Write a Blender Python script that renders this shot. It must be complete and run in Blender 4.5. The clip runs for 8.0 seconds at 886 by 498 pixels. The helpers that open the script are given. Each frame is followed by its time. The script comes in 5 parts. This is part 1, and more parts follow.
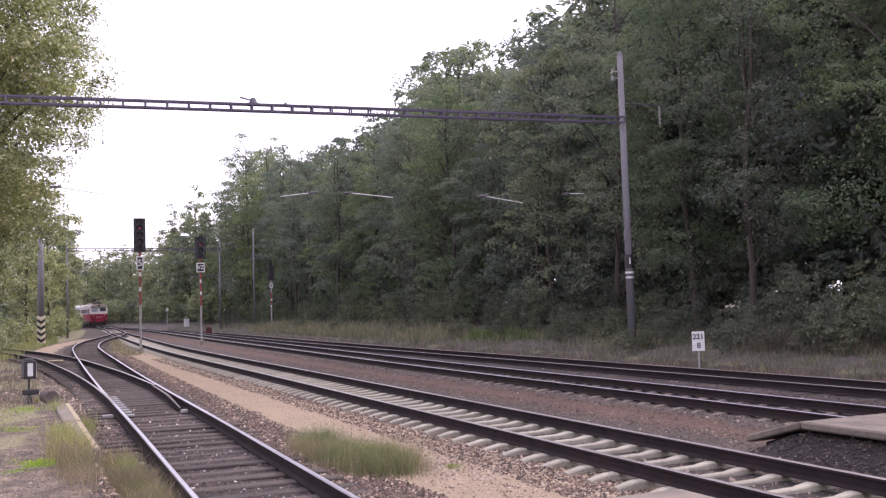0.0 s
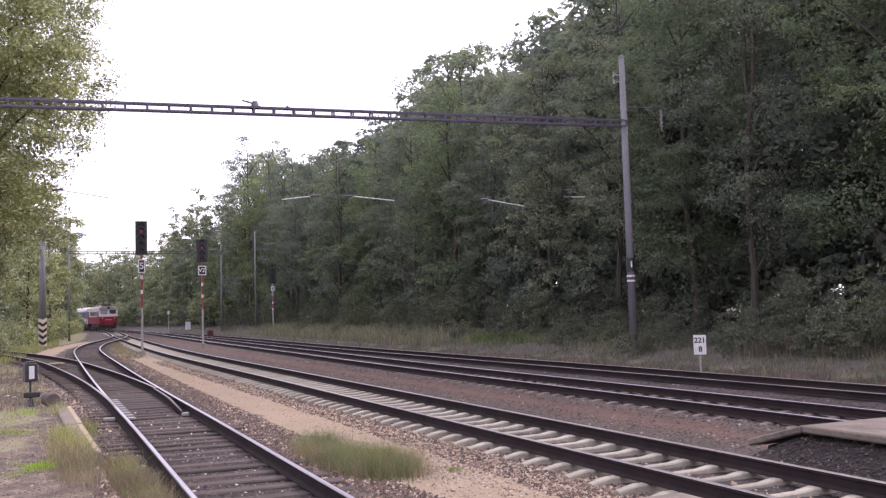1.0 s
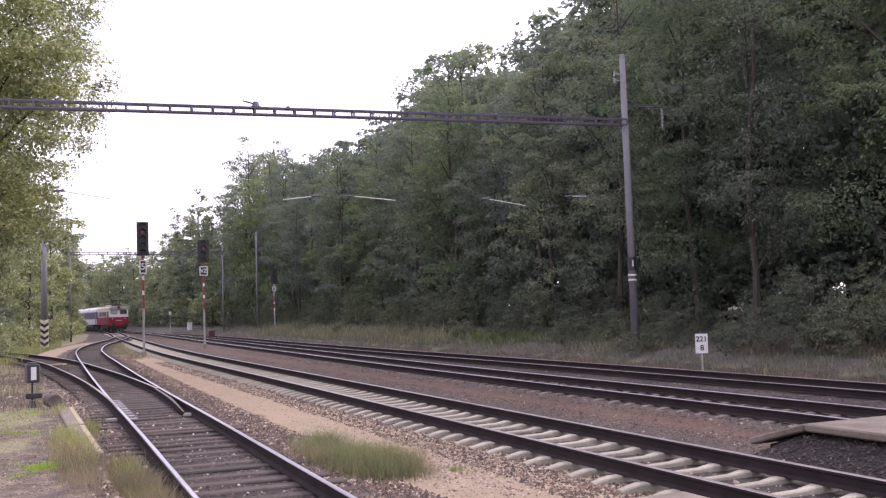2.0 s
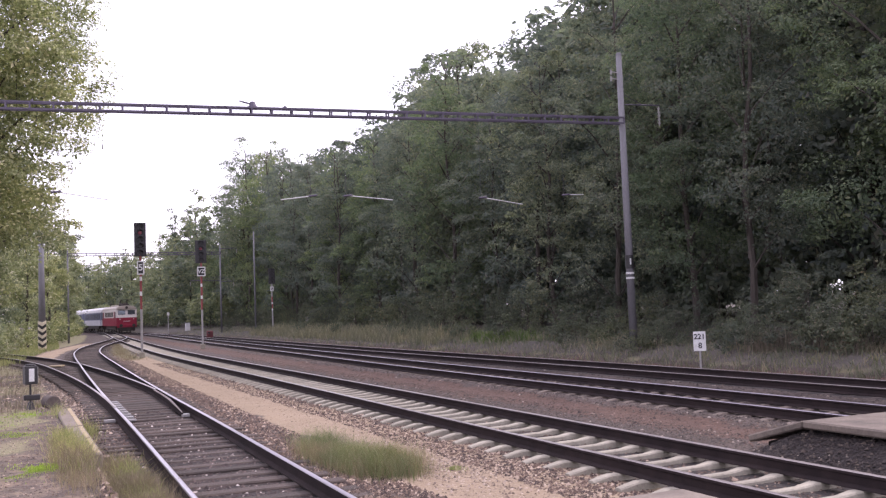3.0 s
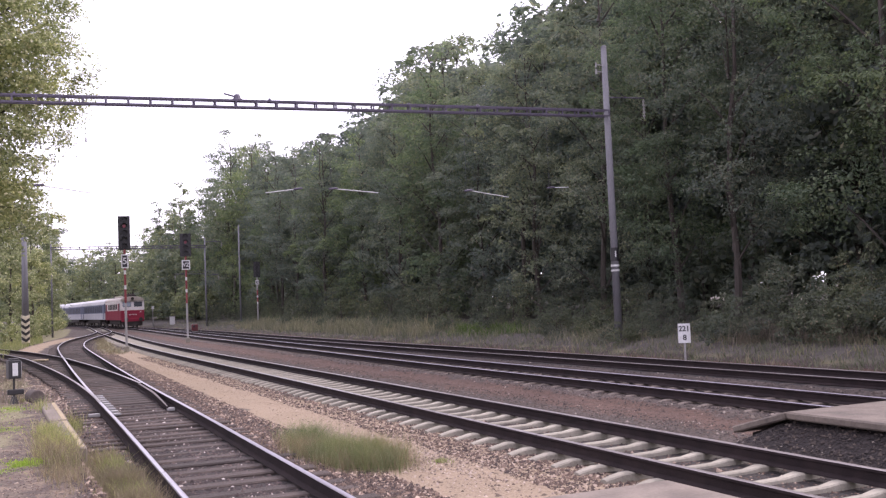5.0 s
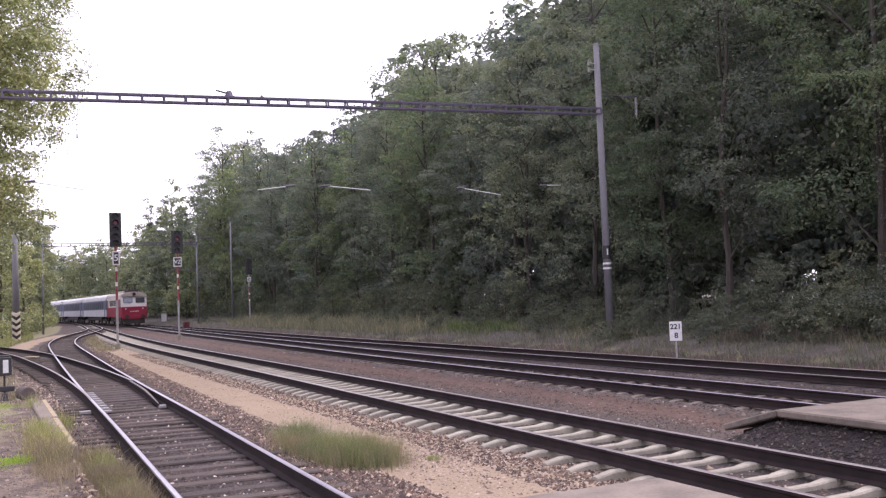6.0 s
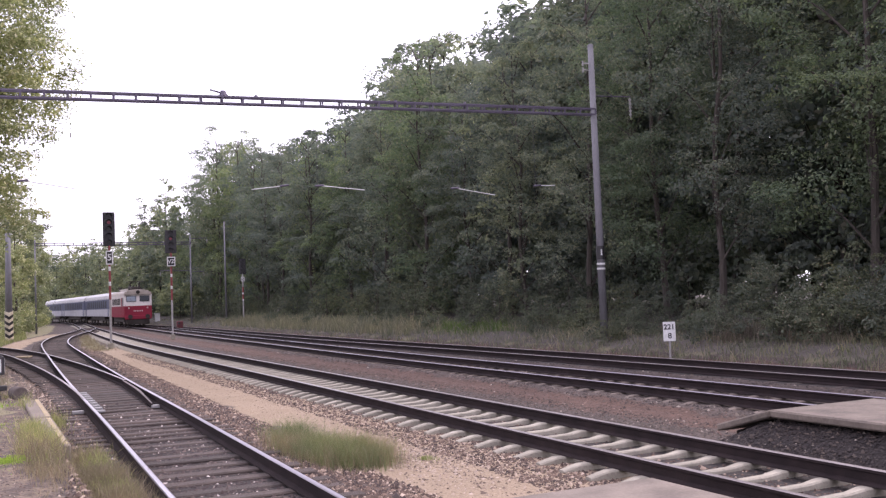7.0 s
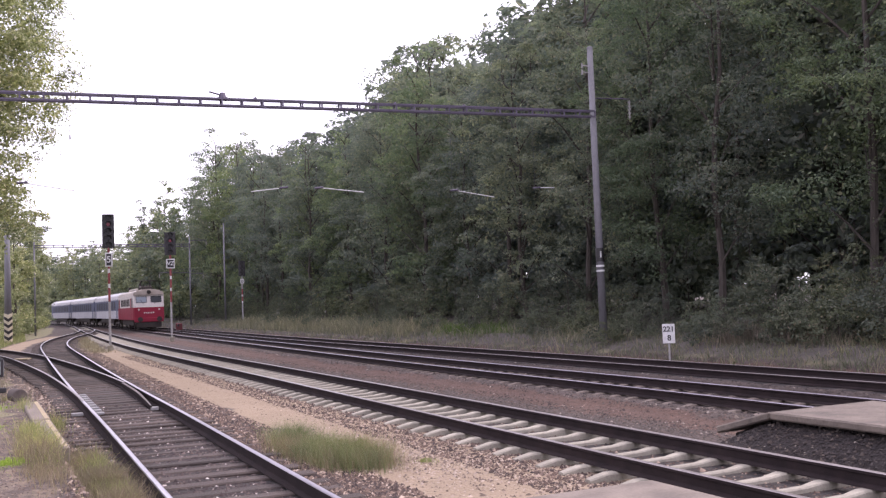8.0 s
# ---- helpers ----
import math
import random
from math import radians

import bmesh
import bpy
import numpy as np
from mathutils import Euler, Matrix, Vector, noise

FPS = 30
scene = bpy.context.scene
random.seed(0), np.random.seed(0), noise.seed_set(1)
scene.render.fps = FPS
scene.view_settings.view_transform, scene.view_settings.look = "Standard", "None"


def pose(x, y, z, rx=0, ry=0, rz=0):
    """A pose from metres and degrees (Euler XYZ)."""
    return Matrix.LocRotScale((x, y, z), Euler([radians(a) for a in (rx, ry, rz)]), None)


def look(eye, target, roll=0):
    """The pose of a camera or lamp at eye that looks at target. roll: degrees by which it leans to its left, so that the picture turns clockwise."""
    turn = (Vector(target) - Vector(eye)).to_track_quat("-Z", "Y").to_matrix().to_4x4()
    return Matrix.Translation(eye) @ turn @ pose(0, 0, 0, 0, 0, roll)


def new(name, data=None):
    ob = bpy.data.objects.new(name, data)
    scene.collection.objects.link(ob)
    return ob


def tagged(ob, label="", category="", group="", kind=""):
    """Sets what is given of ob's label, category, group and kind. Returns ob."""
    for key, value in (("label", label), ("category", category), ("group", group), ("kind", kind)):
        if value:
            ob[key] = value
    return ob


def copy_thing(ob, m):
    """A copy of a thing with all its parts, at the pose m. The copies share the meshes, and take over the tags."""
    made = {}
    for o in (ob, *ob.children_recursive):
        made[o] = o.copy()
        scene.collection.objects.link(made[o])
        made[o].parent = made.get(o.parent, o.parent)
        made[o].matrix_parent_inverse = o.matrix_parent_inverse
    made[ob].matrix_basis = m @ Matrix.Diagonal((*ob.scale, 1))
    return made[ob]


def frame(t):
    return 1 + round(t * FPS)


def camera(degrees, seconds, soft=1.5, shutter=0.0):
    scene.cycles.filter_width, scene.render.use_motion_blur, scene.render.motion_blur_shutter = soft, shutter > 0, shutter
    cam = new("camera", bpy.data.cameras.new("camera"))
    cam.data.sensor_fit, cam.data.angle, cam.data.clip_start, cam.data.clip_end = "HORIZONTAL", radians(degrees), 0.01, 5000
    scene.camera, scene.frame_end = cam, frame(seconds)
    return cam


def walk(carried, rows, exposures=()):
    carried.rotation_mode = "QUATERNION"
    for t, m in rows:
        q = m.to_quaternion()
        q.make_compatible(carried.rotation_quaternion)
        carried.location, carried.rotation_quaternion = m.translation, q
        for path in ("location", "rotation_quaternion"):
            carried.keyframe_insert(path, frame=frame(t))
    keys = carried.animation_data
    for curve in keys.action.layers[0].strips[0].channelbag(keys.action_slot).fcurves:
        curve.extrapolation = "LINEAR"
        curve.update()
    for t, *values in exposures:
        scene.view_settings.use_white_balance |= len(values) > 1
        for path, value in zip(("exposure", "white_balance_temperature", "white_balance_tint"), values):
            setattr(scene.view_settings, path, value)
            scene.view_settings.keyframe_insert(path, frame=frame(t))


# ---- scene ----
EYE = (0.0, 0.0, 1.973)


def aim(yaw, pitch, roll):
    """A pose at the tripod: yaw to the right of +y, pitch up and lean, in degrees."""
    a, b = radians(yaw), radians(pitch)
    way = Vector((math.sin(a) * math.cos(b), math.cos(a) * math.cos(b), math.sin(b)))
    return look(EYE, Vector(EYE) + way, roll)


cam = camera(49.03, 8.0, soft=1.3)
walk(cam, [(t, aim(a, b, c)) for t, a, b, c in (
    (0.0, 24.007, 3.295, -1.719),
    (0.5, 24.008, 3.415, -1.611),
    (1.0, 23.923, 3.488, -1.652),
    (1.5, 23.852, 3.500, -1.712),
    (3.0, 23.983, 3.417, -2.178),
    (3.5, 24.075, 3.446, -2.192),
    (4.0, 24.331, 3.265, -2.409),
    (4.5, 24.611, 3.082, -2.404),
    (6.0, 25.274, 2.801, -2.229),
    (6.5, 25.583, 2.748, -2.157),
    (7.0, 25.623, 2.792, -2.149),
    (7.5, 25.673, 2.792, -2.138),
    (8.0, 25.664, 2.914, -2.141))], [(0.0, 0.86, 6180, 27), (8.0, 0.94, 6180, 27)])

# ---- light: a bright, thinly overcast sky with a veiled sun behind the wood ----
SUN_AZ, SUN_EL = 78.0, 50.0
world = bpy.data.worlds.new("overcast_sky")
scene.world = world
world.use_nodes = True
wn, wl = world.node_tree.nodes, world.node_tree.links
sky = wn.new("ShaderNodeTexSky")
sky.sky_type, sky.sun_disc = "NISHITA", False
sky.sun_elevation, sky.sun_rotation = radians(SUN_EL), radians(SUN_AZ)
sky.dust_density, sky.air_density = 6.0, 1.0
sky_bg = wn["Background"]
sky_bg.inputs["Strength"].default_value = 0.05
wl.new(sky.outputs[0], sky_bg.inputs["Color"])
cloud_bg = wn.new("ShaderNodeBackground")
cloud_bg.inputs["Color"].default_value = (0.985, 0.955, 1.01, 1)
cloud_bg.inputs["Strength"].default_value = 0.95
both = wn.new("ShaderNodeAddShader")
wl.new(sky_bg.outputs[0], both.inputs[0])
wl.new(cloud_bg.outputs[0], both.inputs[1])
wl.new(both.outputs[0], wn["World Output"].inputs["Surface"])

sun_data = bpy.data.lights.new("sun", "SUN")
sun_data.energy, sun_data.angle, sun_data.color = 1.0, radians(6), (1.0, 0.95, 0.86)
sun = new("sun", sun_data)
sx, sy = math.sin(radians(SUN_AZ)), math.cos(radians(SUN_AZ))
sun.matrix_world = look((sx * 60, sy * 60, 60 * math.tan(radians(SUN_EL))), (0, 0, 0))


# ---- materials ----
def material(name, rough=0.6, metal=0.0):
    m = bpy.data.materials.new(name)
    m.use_nodes = True
    b = m.node_tree.nodes["Principled BSDF"]
    b.inputs["Roughness"].default_value, b.inputs["Metallic"].default_value = rough, metal
    return m, m.node_tree.nodes, m.node_tree.links, b


def coords(nodes, links, scale=(1, 1, 1), space="Object"):
    tc, mp = nodes.new("ShaderNodeTexCoord"), nodes.new("ShaderNodeMapping")
    mp.inputs["Scale"].default_value = scale
    links.new(tc.outputs[space], mp.inputs["Vector"])
    return mp.outputs[0]


def noise_tex(nodes, links, vec, scale, detail=5, rough=0.6):
    n = nodes.new("ShaderNodeTexNoise")
    n.inputs["Scale"].default_value, n.inputs["Detail"].default_value, n.inputs["Roughness"].default_value = scale, detail, rough
    links.new(vec, n.inputs["Vector"])
    return n.outputs["Fac"]


def ramp(nodes, links, fac, stops):
    r = nodes.new("ShaderNodeValToRGB")
    e = r.color_ramp.elements
    while len(e) < len(stops):
        e.new(0.5)
    for i, (p, c) in enumerate(stops):
        e[i].position, e[i].color = p, (*c, 1)
    links.new(fac, r.inputs[0])
    return r.outputs[0]


def mix(nodes, links, fac, a, b, mode="MIX"):
    m = nodes.new("ShaderNodeMix")
    m.data_type, m.blend_type = "RGBA", mode
    for value, socket in ((fac, m.inputs[0]), (a, m.inputs[6]), (b, m.inputs[7])):
        if isinstance(value, (int, float)):
            socket.default_value = value
        elif isinstance(value, tuple):
            socket.default_value = (*value, 1)
        else:
            links.new(value, socket)
    return m.outputs[2]


def bump(nodes, links, b, height, strength=0.4, distance=0.01):
    n = nodes.new("ShaderNodeBump")
    n.inputs["Strength"].default_value, n.inputs["Distance"].default_value = strength, distance
    links.new(height, n.inputs["Height"])
    links.new(n.outputs[0], b.inputs["Normal"])


def worn(name, base, dark, scale=4.0, rough=0.6, metal=0.0, fine=40.0, relief=0.3, stretch=(1, 1, 1), vary=0.0):
    """A surface with stains at one scale and grain at another."""
    m, n, l, b = material(name, rough, metal)
    v = coords(n, l, stretch)
    broad, grain = noise_tex(n, l, v, scale), noise_tex(n, l, v, fine, 3)
    c = ramp(n, l, broad, [(0.35, dark), (0.65, base)])
    c = mix(n, l, 0.35, c, ramp(n, l, grain, [(0.3, tuple(x * 0.6 for x in base)), (0.7, tuple(min(1, x * 1.25) for x in base))]))
    if vary:
        info = n.new("ShaderNodeObjectInfo")
        shade = ramp(n, l, info.outputs["Random"], [(0, (1 - vary,) * 3), (1, (1 + vary,) * 3)])
        c = mix(n, l, 1.0, c, shade, "MULTIPLY")
    l.new(c, b.inputs["Base Color"])
    bump(n, l, b, grain, relief)
    return m


def leaf_material(name, stops, through_light=0.35):
    m, n, l, b = material(name, 0.7)
    b.inputs["Specular IOR Level"].default_value = 0.1
    geo = n.new("ShaderNodeNewGeometry")
    c = ramp(n, l, geo.outputs["Random Per Island"], stops)
    info = n.new("ShaderNodeObjectInfo")
    c = mix(n, l, 1.0, c, ramp(n, l, info.outputs["Random"], [(0, (0.78, 0.8, 0.84)), (0.5, (1.0, 1.0, 0.97)), (1, (1.2, 1.16, 0.96))]), "MULTIPLY")
    patch = noise_tex(n, l, coords(n, l), 0.55, 3)
    c = mix(n, l, 1.0, c, ramp(n, l, patch, [(0.35, (0.78, 0.82, 0.88)), (0.52, (1.0, 1.0, 1.02)), (0.68, (1.2, 1.17, 1.06))]), "MULTIPLY")
    l.new(c, b.inputs["Base Color"])
    t = n.new("ShaderNodeBsdfTranslucent")
    l.new(mix(n, l, 1.0, c, (1.15, 1.25, 0.92), "MULTIPLY"), t.inputs["Color"])
    mx = n.new("ShaderNodeMixShader")
    mx.inputs[0].default_value = through_light
    l.new(b.outputs[0], mx.inputs[1])
    l.new(t.outputs[0], mx.inputs[2])
    l.new(mx.outputs[0], n["Material Output"].inputs["Surface"])
    return m


RAIL_SIDE = worn("rusty_rail_side", (0.03, 0.0215, 0.021), (0.0155, 0.012, 0.0125), 3, 0.85, 0.0, 60, 0.4)
RAIL_SIDE.node_tree.nodes["Principled BSDF"].inputs["Specular IOR Level"].default_value = 0.12
RAIL_TOP = worn("polished_rail_head", (0.42, 0.385, 0.43), (0.27, 0.24, 0.265), 2, 0.28, 1.0, 90, 0.1, (1, 0.1, 1))
RAIL_DULL = worn("dull_rail_head", (0.3, 0.27, 0.26), (0.15, 0.12, 0.11), 2, 0.4, 0.8, 90, 0.1, (1, 0.1, 1))
TIMBER = worn("tarred_timber", (0.074, 0.055, 0.045), (0.018, 0.0135, 0.012), 5, 0.85, 0, 30, 0.9, (0.6, 6, 6), 0.4)
CONCRETE = worn("weathered_concrete", (0.31, 0.284, 0.226), (0.18, 0.162, 0.128), 3, 0.85, 0, 40, 0.4, vary=0.12)
CONCRETE_DIRTY = worn("dusty_concrete", (0.15, 0.12, 0.098), (0.085, 0.067, 0.056), 3, 0.9, 0, 40, 0.4, vary=0.2)
POLE = worn("grey_concrete_mast", (0.17, 0.168, 0.18), (0.115, 0.112, 0.12), 1.5, 0.8, 0, 30, 0.3, (1, 1, 0.3))
STEEL = worn("violet_grey_steel", (0.11, 0.095, 0.13), (0.06, 0.05, 0.07), 2, 0.55, 0.3)
BLACK = worn("matt_black_paint", (0.018, 0.016, 0.018), (0.01, 0.01, 0.011), 3, 0.45)
WHITE = worn("white_enamel", (0.6, 0.6, 0.59), (0.46, 0.455, 0.44), 5, 0.4)
RED_PAINT = worn("faded_red_paint", (0.24, 0.048, 0.05), (0.16, 0.036, 0.038), 5, 0.5)
CREAM = worn("faded_cream_paint", (0.55, 0.49, 0.36), (0.4, 0.35, 0.26), 6, 0.6)
YELLOW = worn("faded_yellow_paint", (0.35, 0.28, 0.15), (0.19, 0.15, 0.115), 6, 0.7)
GREY_PAINT = worn("grey_paint", (0.32, 0.31, 0.3), (0.2, 0.19, 0.18), 4, 0.55)
BARK = worn("bark", (0.07, 0.058, 0.048), (0.03, 0.025, 0.021), 3, 0.9, 0, 25, 0.9, (4, 4, 0.7))
LEAF_DARK = leaf_material("forest_leaves", [(0, (0.132, 0.153, 0.141)), (0.55, (0.168, 0.192, 0.168)), (0.9, (0.208, 0.226, 0.19)), (1, (0.258, 0.243, 0.202))], 0.5)
LEAF_GLOOM = leaf_material("gloomy_forest_leaves", [(0, (0.118, 0.138, 0.12)), (0.6, (0.15, 0.174, 0.145)), (1, (0.205, 0.2, 0.16))], 0.5)
LEAF_MID = leaf_material("fresh_forest_leaves", [(0, (0.135, 0.17, 0.112)), (0.55, (0.178, 0.22, 0.138)), (0.9, (0.225, 0.262, 0.162)), (1, (0.29, 0.285, 0.19))], 0.5)
LEAF_BUSH = leaf_material("bush_leaves", [(0, (0.082, 0.096, 0.075)), (0.55, (0.115, 0.13, 0.095)), (0.92, (0.155, 0.162, 0.118)), (1, (0.27, 0.225, 0.185))], 0.4)
# the whitish last stop paints bright highlights on a few leaves
LEAF_LIGHT = leaf_material("yellow_green_leaves", [(0, (0.165, 0.185, 0.105)), (0.5, (0.26, 0.285, 0.16)), (0.85, (0.38, 0.38, 0.245)), (1, (0.62, 0.58, 0.47))], 0.45)
# haze over the distance is painted as a lighter, greyer leaf colour
LEAF_FAR = leaf_material("haze_tinted_leaves", [(0, (0.135, 0.158, 0.118)), (0.6, (0.19, 0.217, 0.155)), (1, (0.28, 0.285, 0.2))], 0.4)
LOCO_RED = worn("loco_red", (0.235, 0.027, 0.046), (0.17, 0.02, 0.035), 1.2, 0.4)
LOCO_WHITE = worn("loco_cream", (0.56, 0.52, 0.49), (0.44, 0.41, 0.38), 1.2, 0.45)
LOCO_ROOF = worn("loco_roof_grey", (0.36, 0.315, 0.265), (0.22, 0.19, 0.16), 1.2, 0.6)
UNDER = worn("brake_dust_underframe", (0.05, 0.042, 0.038), (0.025, 0.022, 0.02), 2, 0.85)
COACH_BLUE = worn("coach_blue_grey", (0.125, 0.138, 0.19), (0.09, 0.1, 0.145), 1, 0.4)
COACH_GREY = worn("coach_light_grey", (0.46, 0.46, 0.48), (0.36, 0.36, 0.38), 1, 0.45)
COACH_ROOF = worn("coach_silver_roof", (0.46, 0.45, 0.45), (0.33, 0.32, 0.32), 1, 0.5)


for paint in (COACH_BLUE, COACH_GREY, LOCO_RED, LOCO_WHITE, UNDER):
    shine = paint.node_tree.nodes["Principled BSDF"].inputs
    shine["Specular IOR Level"].default_value, shine["Roughness"].default_value = 0.12, 0.65


def glass_material(name, tint, rough=0.06, shine=0.4):
    m, n, l, b = material(name, rough)
    b.inputs["Base Color"].default_value = (*tint, 1)
    b.inputs["Specular IOR Level"].default_value = shine
    return m


CAB_GLASS = glass_material("cab_window_glass", (0.03, 0.035, 0.04), 0.3, 0.2)
# pale tint: the sky's reflection in one windscreen, put into the colour
REFLECTION_GLASS = glass_material("cab_window_painted_reflection", (0.2, 0.23, 0.26), 0.3, 0.2)
COACH_GLASS = glass_material("coach_window_glass", (0.02, 0.024, 0.035), 0.5, 0.1)


def glow_material(name, color, strength):
    m, n, l, b = material(name, 0.3)
    b.inputs["Base Color"].default_value = (*color, 1)
    b.inputs["Emission Color"].default_value = (*color, 1)
    b.inputs["Emission Strength"].default_value = strength
    return m


RED_LIGHT = glow_material("red_signal_light", (0.16, 0.004, 0.018), 0.1)
HEADLIGHT = glow_material("headlight", (0.4, 0.33, 0.3), 0.05)


# ---- mesh helpers ----
def part(name, bm, mat, parent=None, label="", smooth=False):
    me = bpy.data.meshes.new(name)
    bm.to_mesh(me)
    bm.free()
    for m in (mat if isinstance(mat, (list, tuple)) else [mat]):
        me.materials.append(m)
    if smooth:
        me.polygons.foreach_set("use_smooth", [True] * len(me.polygons))
    ob = new(name, me)
    if parent:
        ob.parent = parent
    return tagged(ob, label)


def empty(name, m, label, category, group="", kind=""):
    ob = new(name)
    ob.matrix_basis = m
    ob.empty_display_size = 0.2
    return tagged(ob, label, category, group, kind)


def quads(name, verts, faces, mat, parent=None, smooth=False):
    """A mesh from computed arrays."""
    me = bpy.data.meshes.new(name)
    verts, faces = np.asarray(verts, np.float32), np.asarray(faces, np.int32)
    k = faces.shape[1]
    me.vertices.add(len(verts))
    me.vertices.foreach_set("co", verts.ravel())
    me.loops.add(faces.size)
    me.loops.foreach_set("vertex_index", faces.ravel())
    me.polygons.add(len(faces))
    me.polygons.foreach_set("loop_start", np.arange(0, faces.size, k, dtype=np.int32))
    if smooth:
        me.polygons.foreach_set("use_smooth", np.ones(len(faces), dtype=bool))
    me.update(calc_edges=True)
    me.materials.append(mat)
    ob = new(name, me)
    if parent:
        ob.parent = parent
    return ob


def box(bm, x0, x1, y0, y1, z0, z1, bevel=0.0, mi=0):
    r = bmesh.ops.create_cube(bm, size=1, matrix=Matrix.Translation(((x0 + x1) / 2, (y0 + y1) / 2, (z0 + z1) / 2)) @ Matrix.Diagonal((x1 - x0, y1 - y0, z1 - z0, 1)))
    vs = r["verts"]
    if bevel:
        es = {e for v in vs for e in v.link_edges}
        vs = bmesh.ops.bevel(bm, geom=list(es), offset=bevel, segments=1, affect="EDGES")["verts"]
    if mi:
        for f in {f for v in vs for f in v.link_faces}:
            f.material_index = mi
    return vs


def rod(bm, p, q, r0, r1=None, n=8, mi=0):
    p, q = Vector(p), Vector(q)
    d = q - p
    m = Matrix.Translation((p + q) / 2) @ d.to_track_quat("Z", "Y").to_matrix().to_4x4()
    r = bmesh.ops.create_cone(bm, cap_ends=True, segments=n, radius1=r0, radius2=r0 if r1 is None else r1, depth=d.length, matrix=m)
    if mi:
        for f in {f for v in r["verts"] for f in v.link_faces}:
            f.material_index = mi
    return r["verts"]


def smooth_line(points):
    """x over y: a cubic through the points (y, x)."""
    ys, xs = np.array([p[0] for p in points], float), np.array([p[1] for p in points], float)
    m = np.gradient(xs, ys)

    def at(y):
        y = np.asarray(y, float)
        i = np.clip(np.searchsorted(ys, y) - 1, 0, len(ys) - 2)
        h = ys[i + 1] - ys[i]
        t = (y - ys[i]) / h
        out = (2 * t**3 - 3 * t**2 + 1) * xs[i] + (t**3 - 2 * t**2 + t) * h * m[i] + (-2 * t**3 + 3 * t**2) * xs[i + 1] + (t**3 - t**2) * h * m[i + 1]
        out = np.where(y < ys[0], xs[0] + m[0] * (y - ys[0]), out)
        return np.where(y > ys[-1], xs[-1] + m[-1] * (y - ys[-1]), out)
    return at


# ---- the plan: centre lines of the tracks, x over y ----
SIDING = smooth_line([(-12, 2.0), (11, 2.55), (18, 2.73), (26, 2.9), (35, 3.14), (47, 3.52), (56, 3.82), (65, 4.25), (73, 4.95), (80, 5.8), (88, 7.1), (98, 8.85), (110, 10.5), (122, 11.4)])
LOOP = smooth_line([(-12, 7.4), (10, 7.72), (30, 7.95), (45, 8.05), (55, 8.2), (66, 8.55), (80, 9.15), (92, 9.75), (104, 10.35), (122, 11.4), (145, 12.8), (162, 13.55), (178, 13.8)])
MAIN = smooth_line([(-12, 12.7), (12, 12.95), (32, 13.05), (50, 13.5), (65, 13.85), (77, 14.2), (90, 14.65), (102, 15.05), (116, 15.5), (131, 15.6), (146, 15.2), (160, 14.6), (178, 13.8), (200, 12.5), (235, 9.5), (262, 6.5), (300, 2.0)])
OUTER = smooth_line([(-12, 17.4), (15, 17.3), (30, 17.2), (50, 17.0), (65, 17.1), (85, 17.5), (105, 17.4), (125, 16.6), (146, 15.25)])
BRANCH = smooth_line([(20, 2.8), (26, 2.87), (34, 2.76), (42, 2.42), (50, 1.92), (58, 0.95), (66, -0.45), (80, -3.7), (100, -9.5)])
BLADE = smooth_line([(21.7, 2.58), (23.2, 2.66), (25.5, 2.76), (28.4, 2.84)])


# ---- ground ----
def smoothstep(a, b, v):
    t = np.clip((v - a) / (b - a), 0, 1)
    return t * t * (3 - 2 * t)


def wave(x, y, s, seed=0.0):
    """A cheap uneven field between about -1 and 1."""
    return (np.sin(x / s * 1.7 + seed) * np.cos(y / s * 1.3 + seed * 2) + 0.6 * np.sin((x + y) / s * 2.9 + seed * 3) + 0.4 * np.cos((x * 1.3 - y) / s * 5.1 + seed)) / 2


def ground_z(x, y):
    x, y = np.asarray(x, float), np.asarray(y, float)
    z = np.full(np.broadcast(x, y).shape, -0.28)
    for line, top in ((SIDING, -0.214), (LOOP, -0.268), (MAIN, -0.215), (OUTER, -0.25)):
        d = np.abs(x - line(y))
        z = np.maximum(z, top - 0.25 * smoothstep(1.3, 2.3, d))
    left = smoothstep(0.1, -0.05, x - 1.02) * smoothstep(24.6, 23.9, y)
    z = np.maximum(z, -0.32 + left * 0.4)
    z = z + smoothstep(0, 6, -(x - (BRANCH(y) - 1))) * smoothstep(40, 75, y) * 0.5
    bank = x - OUTER(y)
    z = z + 0.55 * smoothstep(1.6, 4.2, bank) + 0.35 * smoothstep(5, 9, bank) + 0.02 * wave(x, y, 1.3)
    z = z + 0.46 * smoothstep(8.7, 9.5, x) * smoothstep(11.1, 9.7, y) * smoothstep(11.4, 10.6, x)
    z = z + smoothstep(2, 8, bank) * 0.12 * wave(x, y, 4.0, 1.0)
    return z


